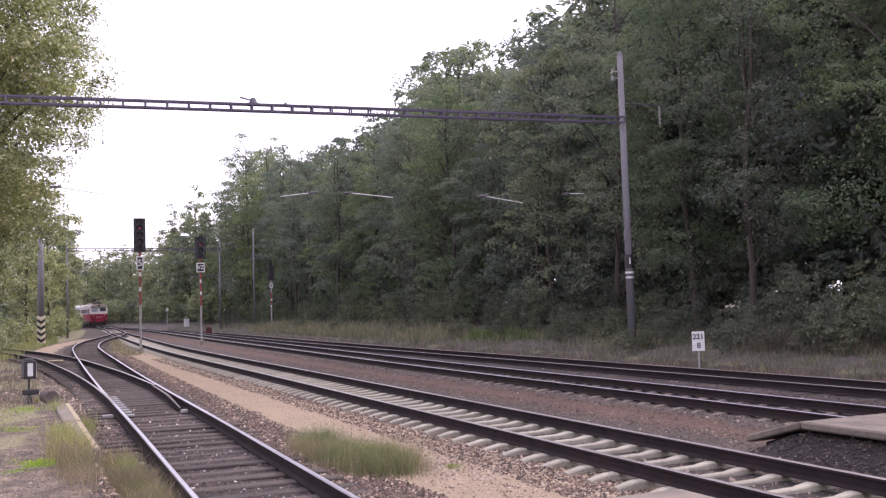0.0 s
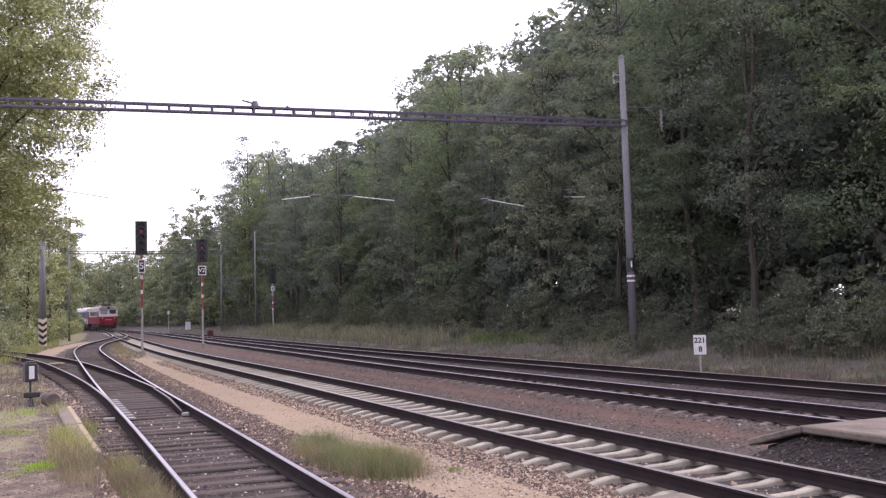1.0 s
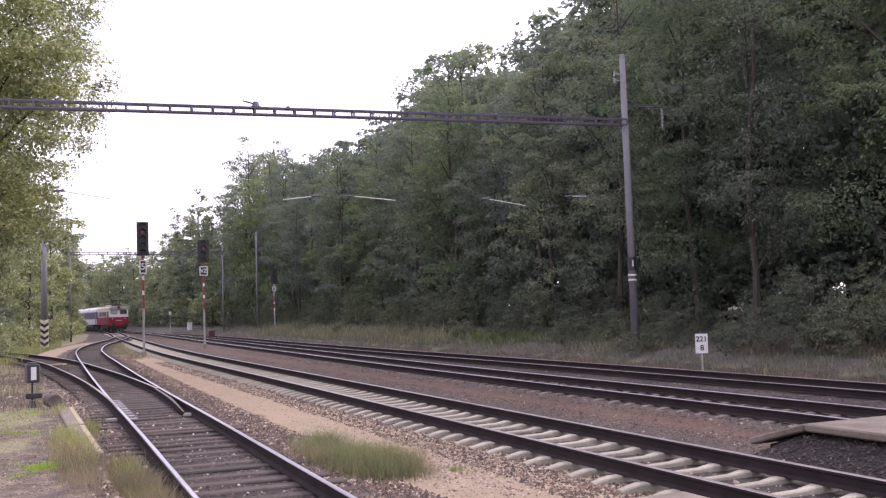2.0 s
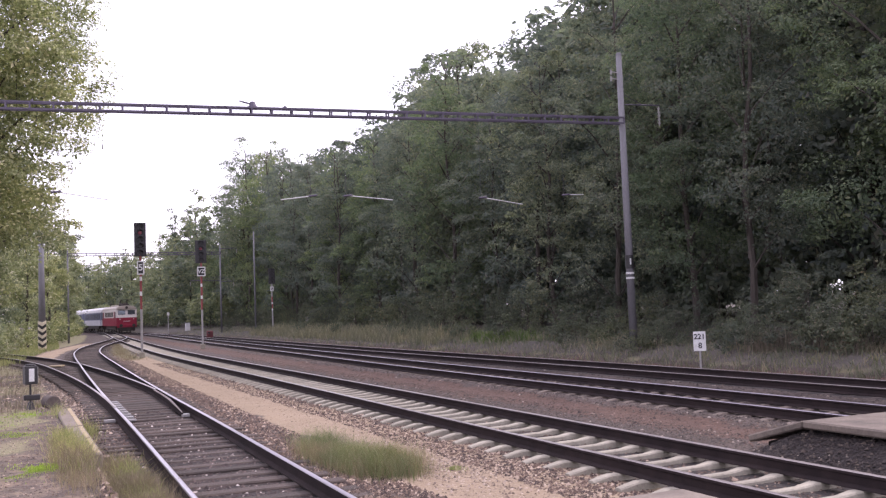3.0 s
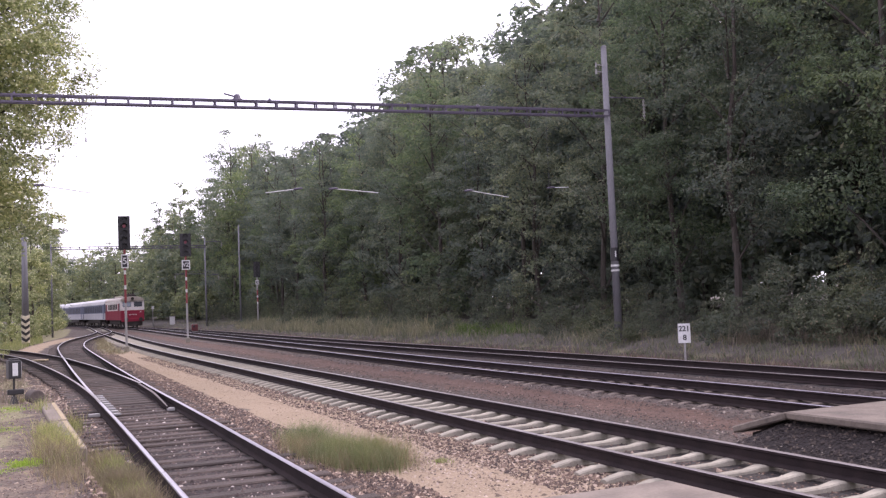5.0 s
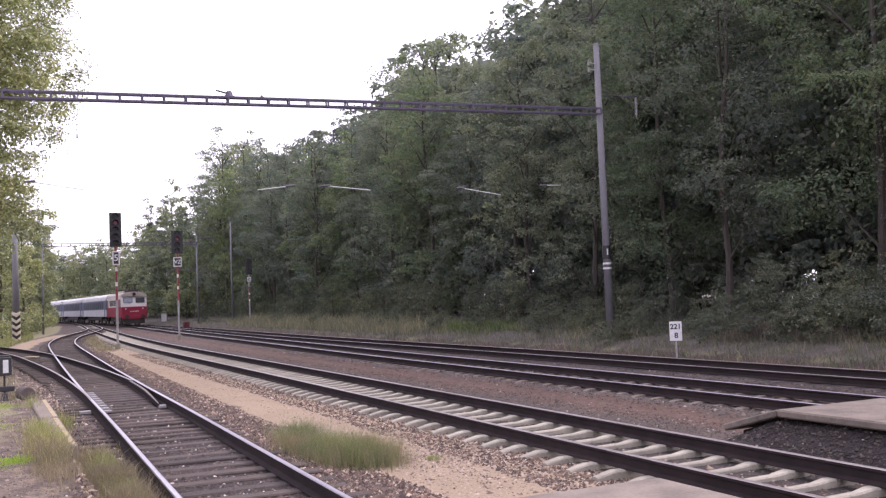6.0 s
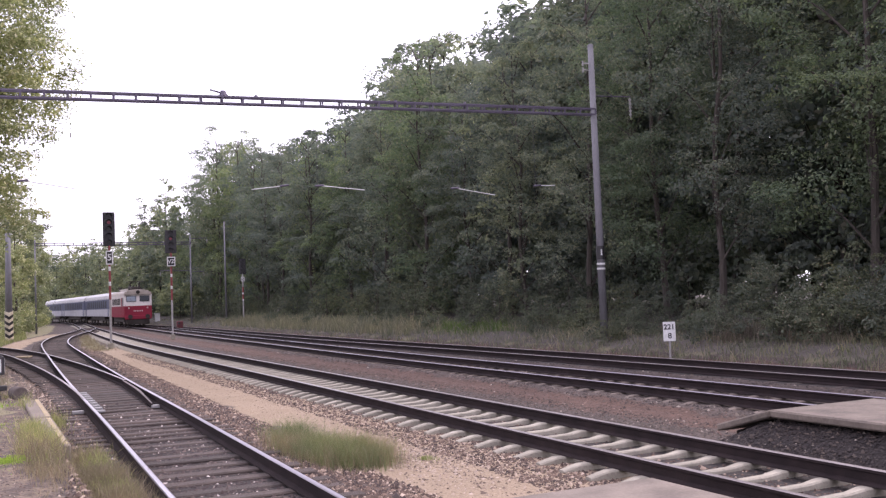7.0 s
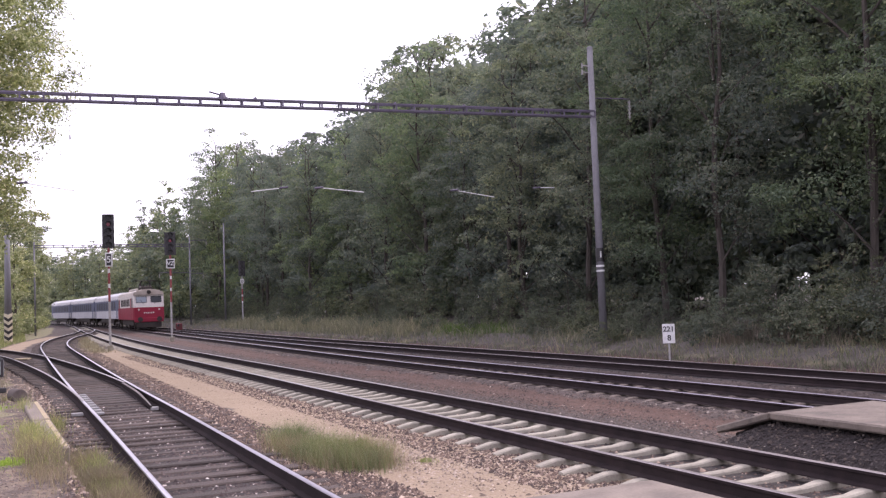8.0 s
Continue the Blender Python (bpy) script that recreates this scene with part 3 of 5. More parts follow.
# ---- trees ----
def tree(label, seed, height, crown_low, width, leaves, size, leaf, group, clump=0.9, name="tree", trunk_r=0.16, per=130, lobes=15, droop=0.0):
    """Tapered trunk, limbs out to rounded boughs, and sprays of small leaves over each bough, with gaps between them."""
    rng = np.random.default_rng(seed)
    t = empty(name, pose(0, 0, -500), label, "tree" if name == "tree" else "bush", group)
    lean = rng.uniform(-0.025, 0.025, 2) * height
    steps = 7
    bend = 0.007 * height
    spine = [Vector((lean[0] * k / steps + bend * math.sin(k * 1.7 + seed), lean[1] * k / steps + bend * math.cos(k * 1.3 + seed), height * 0.93 * k / steps)) for k in range(steps + 1)]
    bm = bmesh.new()
    for k in range(steps):
        rod(bm, spine[k], spine[k + 1], trunk_r * (1 - 0.85 * k / steps), trunk_r * (1 - 0.85 * (k + 1) / steps), 7)
    mid, rad, out = [], [], []
    for k in range(lobes):
        u = min(1.0, max(0.0, (k + 0.5 + rng.uniform(-0.35, 0.35)) / lobes))
        prof = math.sin(math.pi * (0.16 + 0.76 * u) ** 0.85) ** 0.65
        r = width * prof * rng.uniform(0.36, 0.56)
        angle = 2.4 * k + rng.uniform(-0.5, 0.5)
        away = (width * prof - r) * rng.uniform(0.75, 1.1)
        z = min(height - r * 0.8, crown_low + r * 0.5 + (height - crown_low - r * 0.5) * u)
        c = np.array([away * math.cos(angle) + lean[0] * u, away * math.sin(angle) + lean[1] * u, z])
        mid.append(c)
        rad.append(r)
        out.append((math.cos(angle), math.sin(angle)))
        root = Vector((lean[0] * u * 0.7, lean[1] * u * 0.7, max(crown_low * 0.6, z - away * 0.8 - r * 0.3)))
        knee = root.lerp(Vector(c), 0.55) + Vector((0, 0, 0.08 * away))
        rod(bm, root, knee, trunk_r * 0.34, trunk_r * 0.22, 5)
        rod(bm, knee, Vector(c), trunk_r * 0.22, trunk_r * 0.1, 4)
        for _ in range(2):
            tip = Vector(c) + Vector(rng.normal(0, 0.5, 3)) * r
            rod(bm, Vector(c).lerp(knee, 0.2), tip, trunk_r * 0.1, trunk_r * 0.03, 3)
    part("trunk", bm, BARK, t)
    mid, rad, out = np.array(mid), np.array(rad), np.array(out)
    n_clump = max(14, int(leaves / per))
    of = rng.choice(lobes, n_clump, p=rad ** 2 / (rad ** 2).sum())
    d = rng.normal(size=(n_clump, 3))
    d /= np.linalg.norm(d, axis=1)[:, None]
    d[:, :2] += 0.55 * out[of]
    d[:, 2] += 0.3
    d /= np.linalg.norm(d, axis=1)[:, None]
    centres = mid[of] + d * (rad[of] * rng.uniform(0.7, 1.08, n_clump))[:, None]
    centres[:, 2] = np.maximum(centres[:, 2], 0.12 * height if name == "bush" else crown_low)
    radii = clump * rng.uniform(0.55, 1.25, n_clump)
    which = rng.integers(0, n_clump, leaves)
    e = rng.normal(size=(leaves, 3))
    e /= np.linalg.norm(e, axis=1)[:, None]
    e[:, 2] = np.where((e[:, 2] < -0.15) & (rng.random(leaves) < 0.75), -e[:, 2], e[:, 2])
    pos = centres[which] + e * (radii[which] * rng.uniform(0.25, 1.0, leaves) ** 0.6)[:, None] * np.array([1, 1, 0.62])
    pos[:, 2] -= droop * ((pos - centres[which])[:, :2] ** 2).sum(1) / clump
    nrm = e * 0.5 + d[which] * 0.3 + np.array([0, 0, 0.5]) + rng.normal(size=(leaves, 3)) * 0.4
    core = int(leaves * 0.17)
    lobe = rng.choice(lobes, core, p=rad ** 3 / (rad ** 3).sum())
    g = rng.normal(size=(core, 3))
    g /= np.linalg.norm(g, axis=1)[:, None]
    pos = np.concatenate([pos, mid[lobe] + g * (rad[lobe] * rng.uniform(0.15, 0.8, core))[:, None]])
    nrm = np.concatenate([nrm, g * 0.6 + rng.normal(size=(core, 3)) * 0.5])
    big = np.concatenate([np.ones(leaves), np.full(core, 1.55)])
    total = leaves + core
    nrm /= np.linalg.norm(nrm, axis=1)[:, None]
    side = np.cross(nrm, rng.normal(size=(total, 3)))
    side /= np.linalg.norm(side, axis=1)[:, None]
    up = np.cross(nrm, side)
    s = (size * big * rng.uniform(0.6, 1.3, total))[:, None]
    v = np.stack([pos - up * s, pos + side * s * 0.55 + nrm * s * 0.15, pos + up * s, pos - side * s * 0.55 + nrm * s * 0.15], 1).reshape(-1, 3)
    quads("crown", v, np.arange(4 * total).reshape(-1, 4), leaf, t)
    return t


def plant(proto, x, y, turn, scale, sink=0.1, first=[]):
    m = pose(x, y, float(ground_z(x, y)) - sink, 0, 0, turn) @ Matrix.Diagonal((scale, scale, scale, 1))
    if proto.name not in first:
        first.append(proto.name)
        proto.matrix_basis = m
        return proto
    proto_scale = proto.scale.copy()
    proto.scale = (1, 1, 1)
    ob = copy_thing(proto, m)
    proto.scale = proto_scale
    return ob


# height of the wood's canopy at its edge, over y
CANOPY = [(0, 20.5), (37, 20.5), (40, 20.0), (43.5, 19.4), (47, 17.8), (52, 16.9), (56, 19.7), (61, 19.7), (64, 18.3), (67, 16.8), (73, 18.0), (81, 17.3), (87, 18.5), (98, 18.2), (106, 21.4), (122, 24.0), (130, 22.4), (139, 18.0), (160, 17.5)]
EDGE = 27.0


def woods():
    rng = random.Random(11)
    G = "trees of the wood beside the tracks"

    def rise(x, y, part_of=1.0):
        """Scale of a 19 m tree that keeps the rows behind under the canopy of the edge."""
        top = float(np.interp(y * EDGE / x, [c[0] for c in CANOPY], [c[1] for c in CANOPY]))
        return (2.0 + (top - 2.0) * x / EDGE) * part_of / 19.0

    near = [tree("tall dark green broadleaf tree close to the tracks", 80 + i, 19.0, 0.8 + i, 4.0, 30000, 0.056, (LEAF_DARK, LEAF_MID, LEAF_GLOOM)[i], G, 0.72, per=140, lobes=19) for i in range(3)]
    tall = [tree("tall dark green broadleaf tree in a dense wood", 20 + i, 19.0, 0.8 + 0.8 * (i % 2), 3.9 + 0.4 * (i % 2), 15500, 0.084, LEAF_MID if i == 2 else LEAF_DARK, G, 0.8, per=125, lobes=16 + i) for i in range(4)]
    pine = tree("dark tree with high open crown and bare lower trunk", 31, 19, 7.0, 3.6, 9000, 0.14, LEAF_GLOOM, G, 0.8, lobes=13, per=80)
    second = [tree("tall dark tree behind the wood's edge", 37 + i, 19.0, 2.0, 4.8, 9000, 0.13, LEAF_DARK, G, 1.2, per=70) for i in range(2)]
    inner = [tree("dark tree deep inside the wood", 35 + i, 19, 1.5, 5.0, 3600, 0.27, LEAF_DARK, G, 1.5, per=36) for i in range(2)]
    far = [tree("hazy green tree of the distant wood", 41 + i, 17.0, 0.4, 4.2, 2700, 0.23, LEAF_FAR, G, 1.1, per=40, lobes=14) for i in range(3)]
    bush = [tree("dense dark green bush at the edge of the wood", 51 + i, 2.4 + 0.8 * i, 0.1, 1.7, 2600, 0.045, LEAF_BUSH, "bushes at the wood's edge", 0.34, "bush", 0.03, per=50, lobes=8) for i in range(2)]
    y, k = 8.0, 0
    while y < 134:
        x = EDGE + rng.choice((-0.8, 0.0, 0.5, 1.2)) + rng.uniform(-0.3, 0.3)
        yy = y + rng.uniform(-0.8, 0.8)
        # past y 74 the lighter leaf colour often stands in for haze
        kind = near[1 if y < 24 else 2 if y < 29 else (0, 1)[k % 2]] if y < 42 else tall[2 if y > 74 and rng.random() < 0.55 else k % 4]
        plant(kind, x, yy, rng.uniform(0, 360), rise(x, yy) * rng.choice((0.86, 0.91, 0.95, 0.98)))
        for base, wobble, kinds, low, high in ((32.5, 1.2, second + [pine], 0.86, 0.98), (39.5, 1.2, inner, 0.88, 0.97), (48.5, 1.5, inner, 0.82, 0.92)):
            xx = base + rng.uniform(-wobble, wobble)
            yy = y + rng.uniform(-1.5, 1.5) + (2.8 if base in (32.5, 48.5) else 0)
            plant(rng.choice(kinds), xx, yy, rng.uniform(0, 360), min(1.45, rise(xx, yy, rng.uniform(low, high))))
        y += 5.2
        k += rng.choice((1, 1, 2))
    while y < 262:
        bend = max(float(OUTER(min(y, 120))) + 9.0 + min(0, (190 - y) * 0.3), float(MAIN(y)) + 6.0)
        for row in range(3):
            plant(rng.choice(far), bend + row * 6 + rng.uniform(-1.3, 1.3), y + rng.uniform(-2, 2), rng.uniform(0, 360), rng.uniform(0.8, 1.02) * (0.92 if y > 195 else 1.0))
        y += 6.5
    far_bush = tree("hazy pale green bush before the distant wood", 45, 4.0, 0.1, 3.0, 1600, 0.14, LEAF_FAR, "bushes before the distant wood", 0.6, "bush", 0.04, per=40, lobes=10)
    for y in np.arange(128, 255, 4.0):
        edge = max(min(24.0, 24.0 - (float(y) - 150) * 0.12), float(MAIN(float(y))) + 5.0)
        plant(far_bush, edge + rng.uniform(-1, 1), float(y), rng.uniform(0, 360), rng.uniform(0.7, 1.25))
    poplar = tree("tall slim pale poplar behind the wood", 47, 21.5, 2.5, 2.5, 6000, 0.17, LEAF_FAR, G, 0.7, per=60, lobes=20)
    plant(poplar, 26.5, 156, 0, 1.0)
    plant(poplar, 24.0, 158, 90, 0.86)
    scrub = tree("dark undergrowth bush inside the wood", 54, 2.8, 0.1, 1.7, 1300, 0.085, LEAF_DARK, "undergrowth of the wood", 0.42, "bush", 0.03, per=50, lobes=9)
    for y in np.arange(6, 138, 5.2):
        plant(scrub, 30.0 + rng.uniform(-1, 1), float(y), rng.uniform(0, 360), rng.uniform(1.5, 2.1))
        plant(scrub, 35.5 + rng.uniform(-1, 1), float(y) + 2, rng.uniform(0, 360), rng.uniform(1.7, 2.3))
    for y in np.arange(20, 80, 5.0):
        plant(scrub, 50.0 + rng.uniform(-1.5, 1.5), float(y), rng.uniform(0, 360), rng.uniform(2.7, 3.3))
        plant(scrub, 57.0 + rng.uniform(-1.5, 1.5), float(y) * 1.2, rng.uniform(0, 360), rng.uniform(3.0, 3.6))
    for y in np.arange(8, 125, 5.5):
        plant(scrub, 43.0 + rng.uniform(-1, 1), float(y), rng.uniform(0, 360), rng.uniform(2.0, 2.5))
    weed = tree("soft greyish weeds on the grassy bank", 58, 1.0, 0.05, 0.8, 520, 0.048, LEAF_BUSH, "weeds on the bank", 0.2, "bush", 0.012, per=30, lobes=8)
    for k in range(88):
        y = 12 * (110 / 12) ** rng.random()
        plant(weed, 20.6 + rng.uniform(-0.4, 3.0) + 0.01 * y, y, rng.uniform(0, 360), rng.uniform(0.45, 1.0), 0.04)
    y = 12.0
    while y < 150:
        plant(rng.choice(bush), 23.6 + rng.uniform(-0.7, 1.5) + 0.012 * y, y, rng.uniform(0, 360), rng.uniform(0.5, 1.1))
        y += rng.uniform(1.3, 2.6)
    # the side of the siding
    L = "trees on the far side of the siding"
    light = tree("big yellow-green tree with fluttering leaves over the siding", 61, 17, 3.8, 3.6, 54000, 0.052, LEAF_LIGHT, L, 0.52, per=80, lobes=22, droop=0.3)
    tall_light = tree("tall yellow-green tree beside the siding", 62, 16, 2.4, 3.2, 22000, 0.075, LEAF_LIGHT, L, 0.65, per=75, lobes=18)
    mid = [tree("yellow-green tree beside the curving siding", 64 + i, 14, 0.5, 2.6, 9000, 0.1, (LEAF_LIGHT, LEAF_FAR)[i], L, 0.7, per=60, lobes=16) for i in range(2)]
    for x, y, turn, s in ((-1.1, 34.6, 270, 1.14), (-1.1, 39.5, 262, 1.12), (-3.1, 33.5, 100, 1.05)):
        plant(light, x, y, turn, s)
    for x, y, turn, s in ((-1.6, 44.0, 150, 0.95), (-2.0, 50.0, 250, 0.95), (-4.6, 42.0, 20, 0.95), (-3.2, 54.0, 80, 1.0)):
        plant(tall_light, x, y, turn, s)
    for x, y, s in ((-4.6, 58, 0.95), (-4.4, 70, 0.9), (-2.4, 78, 0.8), (-1.6, 88, 0.85), (1.2, 93, 0.85), (3.2, 101, 0.85), (1.4, 106, 1.0), (4.3, 115, 1.0), (2.0, 122, 1.1), (5.9, 131, 1.05), (7.0, 147, 1.1), (3.6, 140, 1.15)):
        plant(rng.choice(mid), x, y, rng.uniform(0, 360), s)
    for x, y, s in ((7.4, 160, 0.95), (2, 166, 1.0), (4.5, 176, 0.9), (-2, 182, 1.0), (0, 196, 0.9), (-7, 206, 1.0), (-4, 222, 0.9), (-14, 226, 1), (-10, 244, 1)):
        plant(rng.choice(far), x, y, rng.uniform(0, 360), s)
    light_bush = tree("light green bush beside the curving siding", 57, 2.6, 0.1, 1.5, 2600, 0.07, LEAF_LIGHT, "bushes beside the siding", 0.34, "bush", 0.03, per=50, lobes=9)
    for x, y, s in ((0.6, 86, 0.9), (2.9, 97, 0.8), (-0.9, 81, 1.1), (3.9, 104, 1.0), (4.9, 112, 1.0), (5.8, 122, 1.1), (6.7, 134, 1.1), (7.7, 148, 1.2), (8.5, 160, 1.2), (-2.0, 70, 1.1), (-1.2, 62, 0.8)):
        plant(light_bush, x, y, rng.uniform(0, 360), s)


woods()


# ---- things of the yard ----
def concrete_slab(name, bm, parent, mat):
    return part(name, bm, mat, parent)


PLATFORM = worn("platform_concrete", (0.19, 0.157, 0.126), (0.085, 0.07, 0.057), 2.2, 0.9, 0, 30, 0.4)
SLAB = worn("soiled_platform_slab", (0.165, 0.135, 0.108), (0.055, 0.045, 0.038), 2.4, 0.95, 0, 25, 0.6)
# near-black: stains plus the shade below the overhang, both in the colour
PLATFORM_SIDE = worn("shaded_stained_platform_wall", (0.03, 0.024, 0.022), (0.011, 0.009, 0.0085), 2.5, 0.95, 0, 12, 0.9)


def island_platform():
    """Low platform between two tracks: overhanging slabs on a recessed wall, with a short sloping end."""
    p = empty("platform", pose(0, 0, 0), "low concrete platform with overhanging slabs and sloping end", "platform")
    x0, x1, top, end = 9.32, 11.25, 0.33, 9.75
    for k in range(9):
        bm = bmesh.new()
        y1 = end - k * 2.0
        box(bm, x0 + 0.006 * (k % 2), x1, y1 - 1.985, y1, top - 0.1 + 0.006 * (k % 3), top + 0.006 * (k % 3), 0.02)
        concrete_slab("slab", bm, p, SLAB)
    bm = bmesh.new()
    vs = box(bm, x0, x1 - 0.2, end + 0.01, end + 1.03, top - 0.1, top, 0.02)
    for v in vs:
        v.co.z -= 0.29 * (v.co.y - end) / 1.03
    concrete_slab("end_slab", bm, p, SLAB)
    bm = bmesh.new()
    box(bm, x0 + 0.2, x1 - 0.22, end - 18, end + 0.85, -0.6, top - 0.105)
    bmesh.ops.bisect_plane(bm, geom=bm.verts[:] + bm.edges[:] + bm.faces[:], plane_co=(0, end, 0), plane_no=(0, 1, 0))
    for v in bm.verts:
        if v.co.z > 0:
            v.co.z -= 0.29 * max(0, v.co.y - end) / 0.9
    part("wall", bm, PLATFORM_SIDE, p, "dark wall under the slabs, stains and shade in its colour")


def near_slabs():
    p = empty("platform", pose(0, 0, 0), "worn concrete slab of a low platform beside the rails", "platform")
    for k in range(4):
        bm = bmesh.new()
        y1 = 7.94 - k * 1.5
        box(bm, 4.3, 6.02 - 0.01 * k, y1 - 1.485, y1, -0.3, 0.10 + 0.005 * (k % 2), 0.02)
        concrete_slab("slab", bm, p, PLATFORM)


def kerb():
    k = empty("platform_edge", pose(0, 0, 0), "concrete platform kerb with a worn yellow line", "kerb")
    for i in range(4):
        bm = bmesh.new()
        y1 = 22.4 - i * 2.0
        x = 0.98 - 0.004 * i
        box(bm, x - 0.16, x + 0.16, y1 - 1.98, y1, -0.35, 0.12 + 0.01 * (i % 2), 0.02)
        st = part("kerb_stone", bm, PLATFORM, k)
        bm = bmesh.new()
        box(bm, x + 0.06, x + 0.13, y1 - 1.9, y1 - 0.05, 0.1, 0.126 + 0.01 * (i % 2))
        part("yellow_line", bm, YELLOW, st, "worn yellow paint line")


def switch_lantern():
    """Point lever with its lantern: foot, post, weight arm and box lantern with a white pane."""
    x, y = 0.34, 23.2
    s = empty("switch_lantern", pose(x, y, float(ground_z(x, y)) - 0.02, 0, 0, 12), "black switch lantern on a post with a white pane", "switch lantern")
    h = -0.16
    bm = bmesh.new()
    rod(bm, (0, 0, 0), (0, 0, 0.34 + h), 0.1, 0.05, 12)
    part("foot", bm, BLACK, s)
    bm = bmesh.new()
    rod(bm, (0, 0, 0.3 + h), (0, 0, 0.75 + h), 0.022, n=10)
    part("post", bm, BLACK, s)
    bm = bmesh.new()
    box(bm, -0.14, 0.2, -0.05, 0.05, 0.38 + h, 0.5 + h, 0.02)
    part("lever_weight", bm, BLACK, s)
    bm = bmesh.new()
    box(bm, -0.13, 0.13, -0.13, 0.13, 0.73 + h, 1.13 + h, 0.015)
    lan = part("lantern", bm, BLACK, s)
    bm = bmesh.new()
    box(bm, -0.055, 0.055, -0.142, -0.12, 0.79 + h, 1.07 + h, 0.004)
    part("pane", bm, WHITE, lan, "white pane")
    bm = bmesh.new()
    box(bm, 0.12, 0.142, -0.09, 0.09, 0.77 + h, 1.09 + h, 0.004)
    part("pane", bm, WHITE, lan, "white pane")
    bm = bmesh.new()
    box(bm, -0.1, 0.1, -0.1, 0.1, 1.13 + h, 1.17 + h, 0.02)
    part("lid", bm, BLACK, lan)


def stump():
    x, y = 0.76, 23.35
    s = empty("stump", pose(x, y, float(ground_z(x, y)) - 0.06, 0, 0, 20), "round weathered grey stump lying on the gravel", "stump")
    bm = bmesh.new()
    vs = rod(bm, (-0.02, -0.2, 0.17), (0.02, 0.25, 0.18), 0.16, 0.15, 18)
    bmesh.ops.bevel(bm, geom=[e for e in bm.edges], offset=0.015, segments=1, affect="EDGES")
    part("log", bm, worn("weathered_grey_wood", (0.12, 0.095, 0.085), (0.06, 0.048, 0.043), 4, 0.9, 0, 30, 0.6), s)


def kilometre_sign():
    x, y = 19.02, 23.9
    z = float(ground_z(x, y))
    s = empty("kilometre_sign", pose(x, y, z - 0.05, 0, 0, -math.degrees(math.atan2(x, y)) + 4), "white kilometre sign reading 221 over 8", "sign")
    bm = bmesh.new()
    rod(bm, (0, 0.03, 0), (0, 0.03, 0.8), 0.03, n=10)
    part("post", bm, GREY_PAINT, s, "thin grey post")
    bm = bmesh.new()
    box(bm, -0.185, 0.185, -0.015, 0.015, 0.67, 1.26, 0.008)
    bd = part("board", bm, WHITE, s)
    lettering("221", 0.22, BLACK, bd, pose(0, -0.019, 1.1, 90, 0, 0))
    lettering("8", 0.23, BLACK, bd, pose(0.01, -0.019, 0.83, 90, 0, 0))


def low_signals():
    d = empty("dwarf_signal", pose(17.35, 95, -0.2), "low dark red dwarf signal on the gravel", "dwarf signal")
    bm = bmesh.new()
    box(bm, -0.3, 0.3, -0.15, 0.15, 0.1, 0.75, 0.06)
    head = part("housing", bm, worn("dark_red_paint", (0.12, 0.02, 0.022), (0.06, 0.012, 0.013), 4, 0.6), d)
    bm = bmesh.new()
    rod(bm, (-0.12, -0.22, 0.55), (-0.12, -0.14, 0.55), 0.1, n=12)
    part("lens", bm, CAB_GLASS, head)
    bm = bmesh.new()
    rod(bm, (0, 0, 0), (0, 0, 0.15), 0.12, n=10)
    part("foot", bm, CONCRETE_DIRTY, d)
    w = empty("trackside_cabinet", pose(20.1, 125, float(ground_z(20.1, 125))), "small white trackside cabinet", "cabinet")
    bm = bmesh.new()
    box(bm, -0.3, 0.3, -0.2, 0.2, 0.0, 1.0, 0.03)
    part("body", bm, WHITE, w)
    bm = bmesh.new()
    box(bm, -0.34, 0.34, -0.24, 0.24, 1.0, 1.06, 0.01)
    part("lid", bm, GREY_PAINT, w)
    p = empty("marker_post", pose(18.6, 131, float(ground_z(18.6, 131))), "thin far marker post with a small white light", "post")
    bm = bmesh.new()
    rod(bm, (0, 0, 0), (0, 0, 2.6), 0.06, n=8)
    part("post", bm, GREY_PAINT, p)
    bm = bmesh.new()
    box(bm, -0.16, 0.16, -0.1, 0.1, 2.4, 2.8, 0.03)
    part("head", bm, WHITE, p)


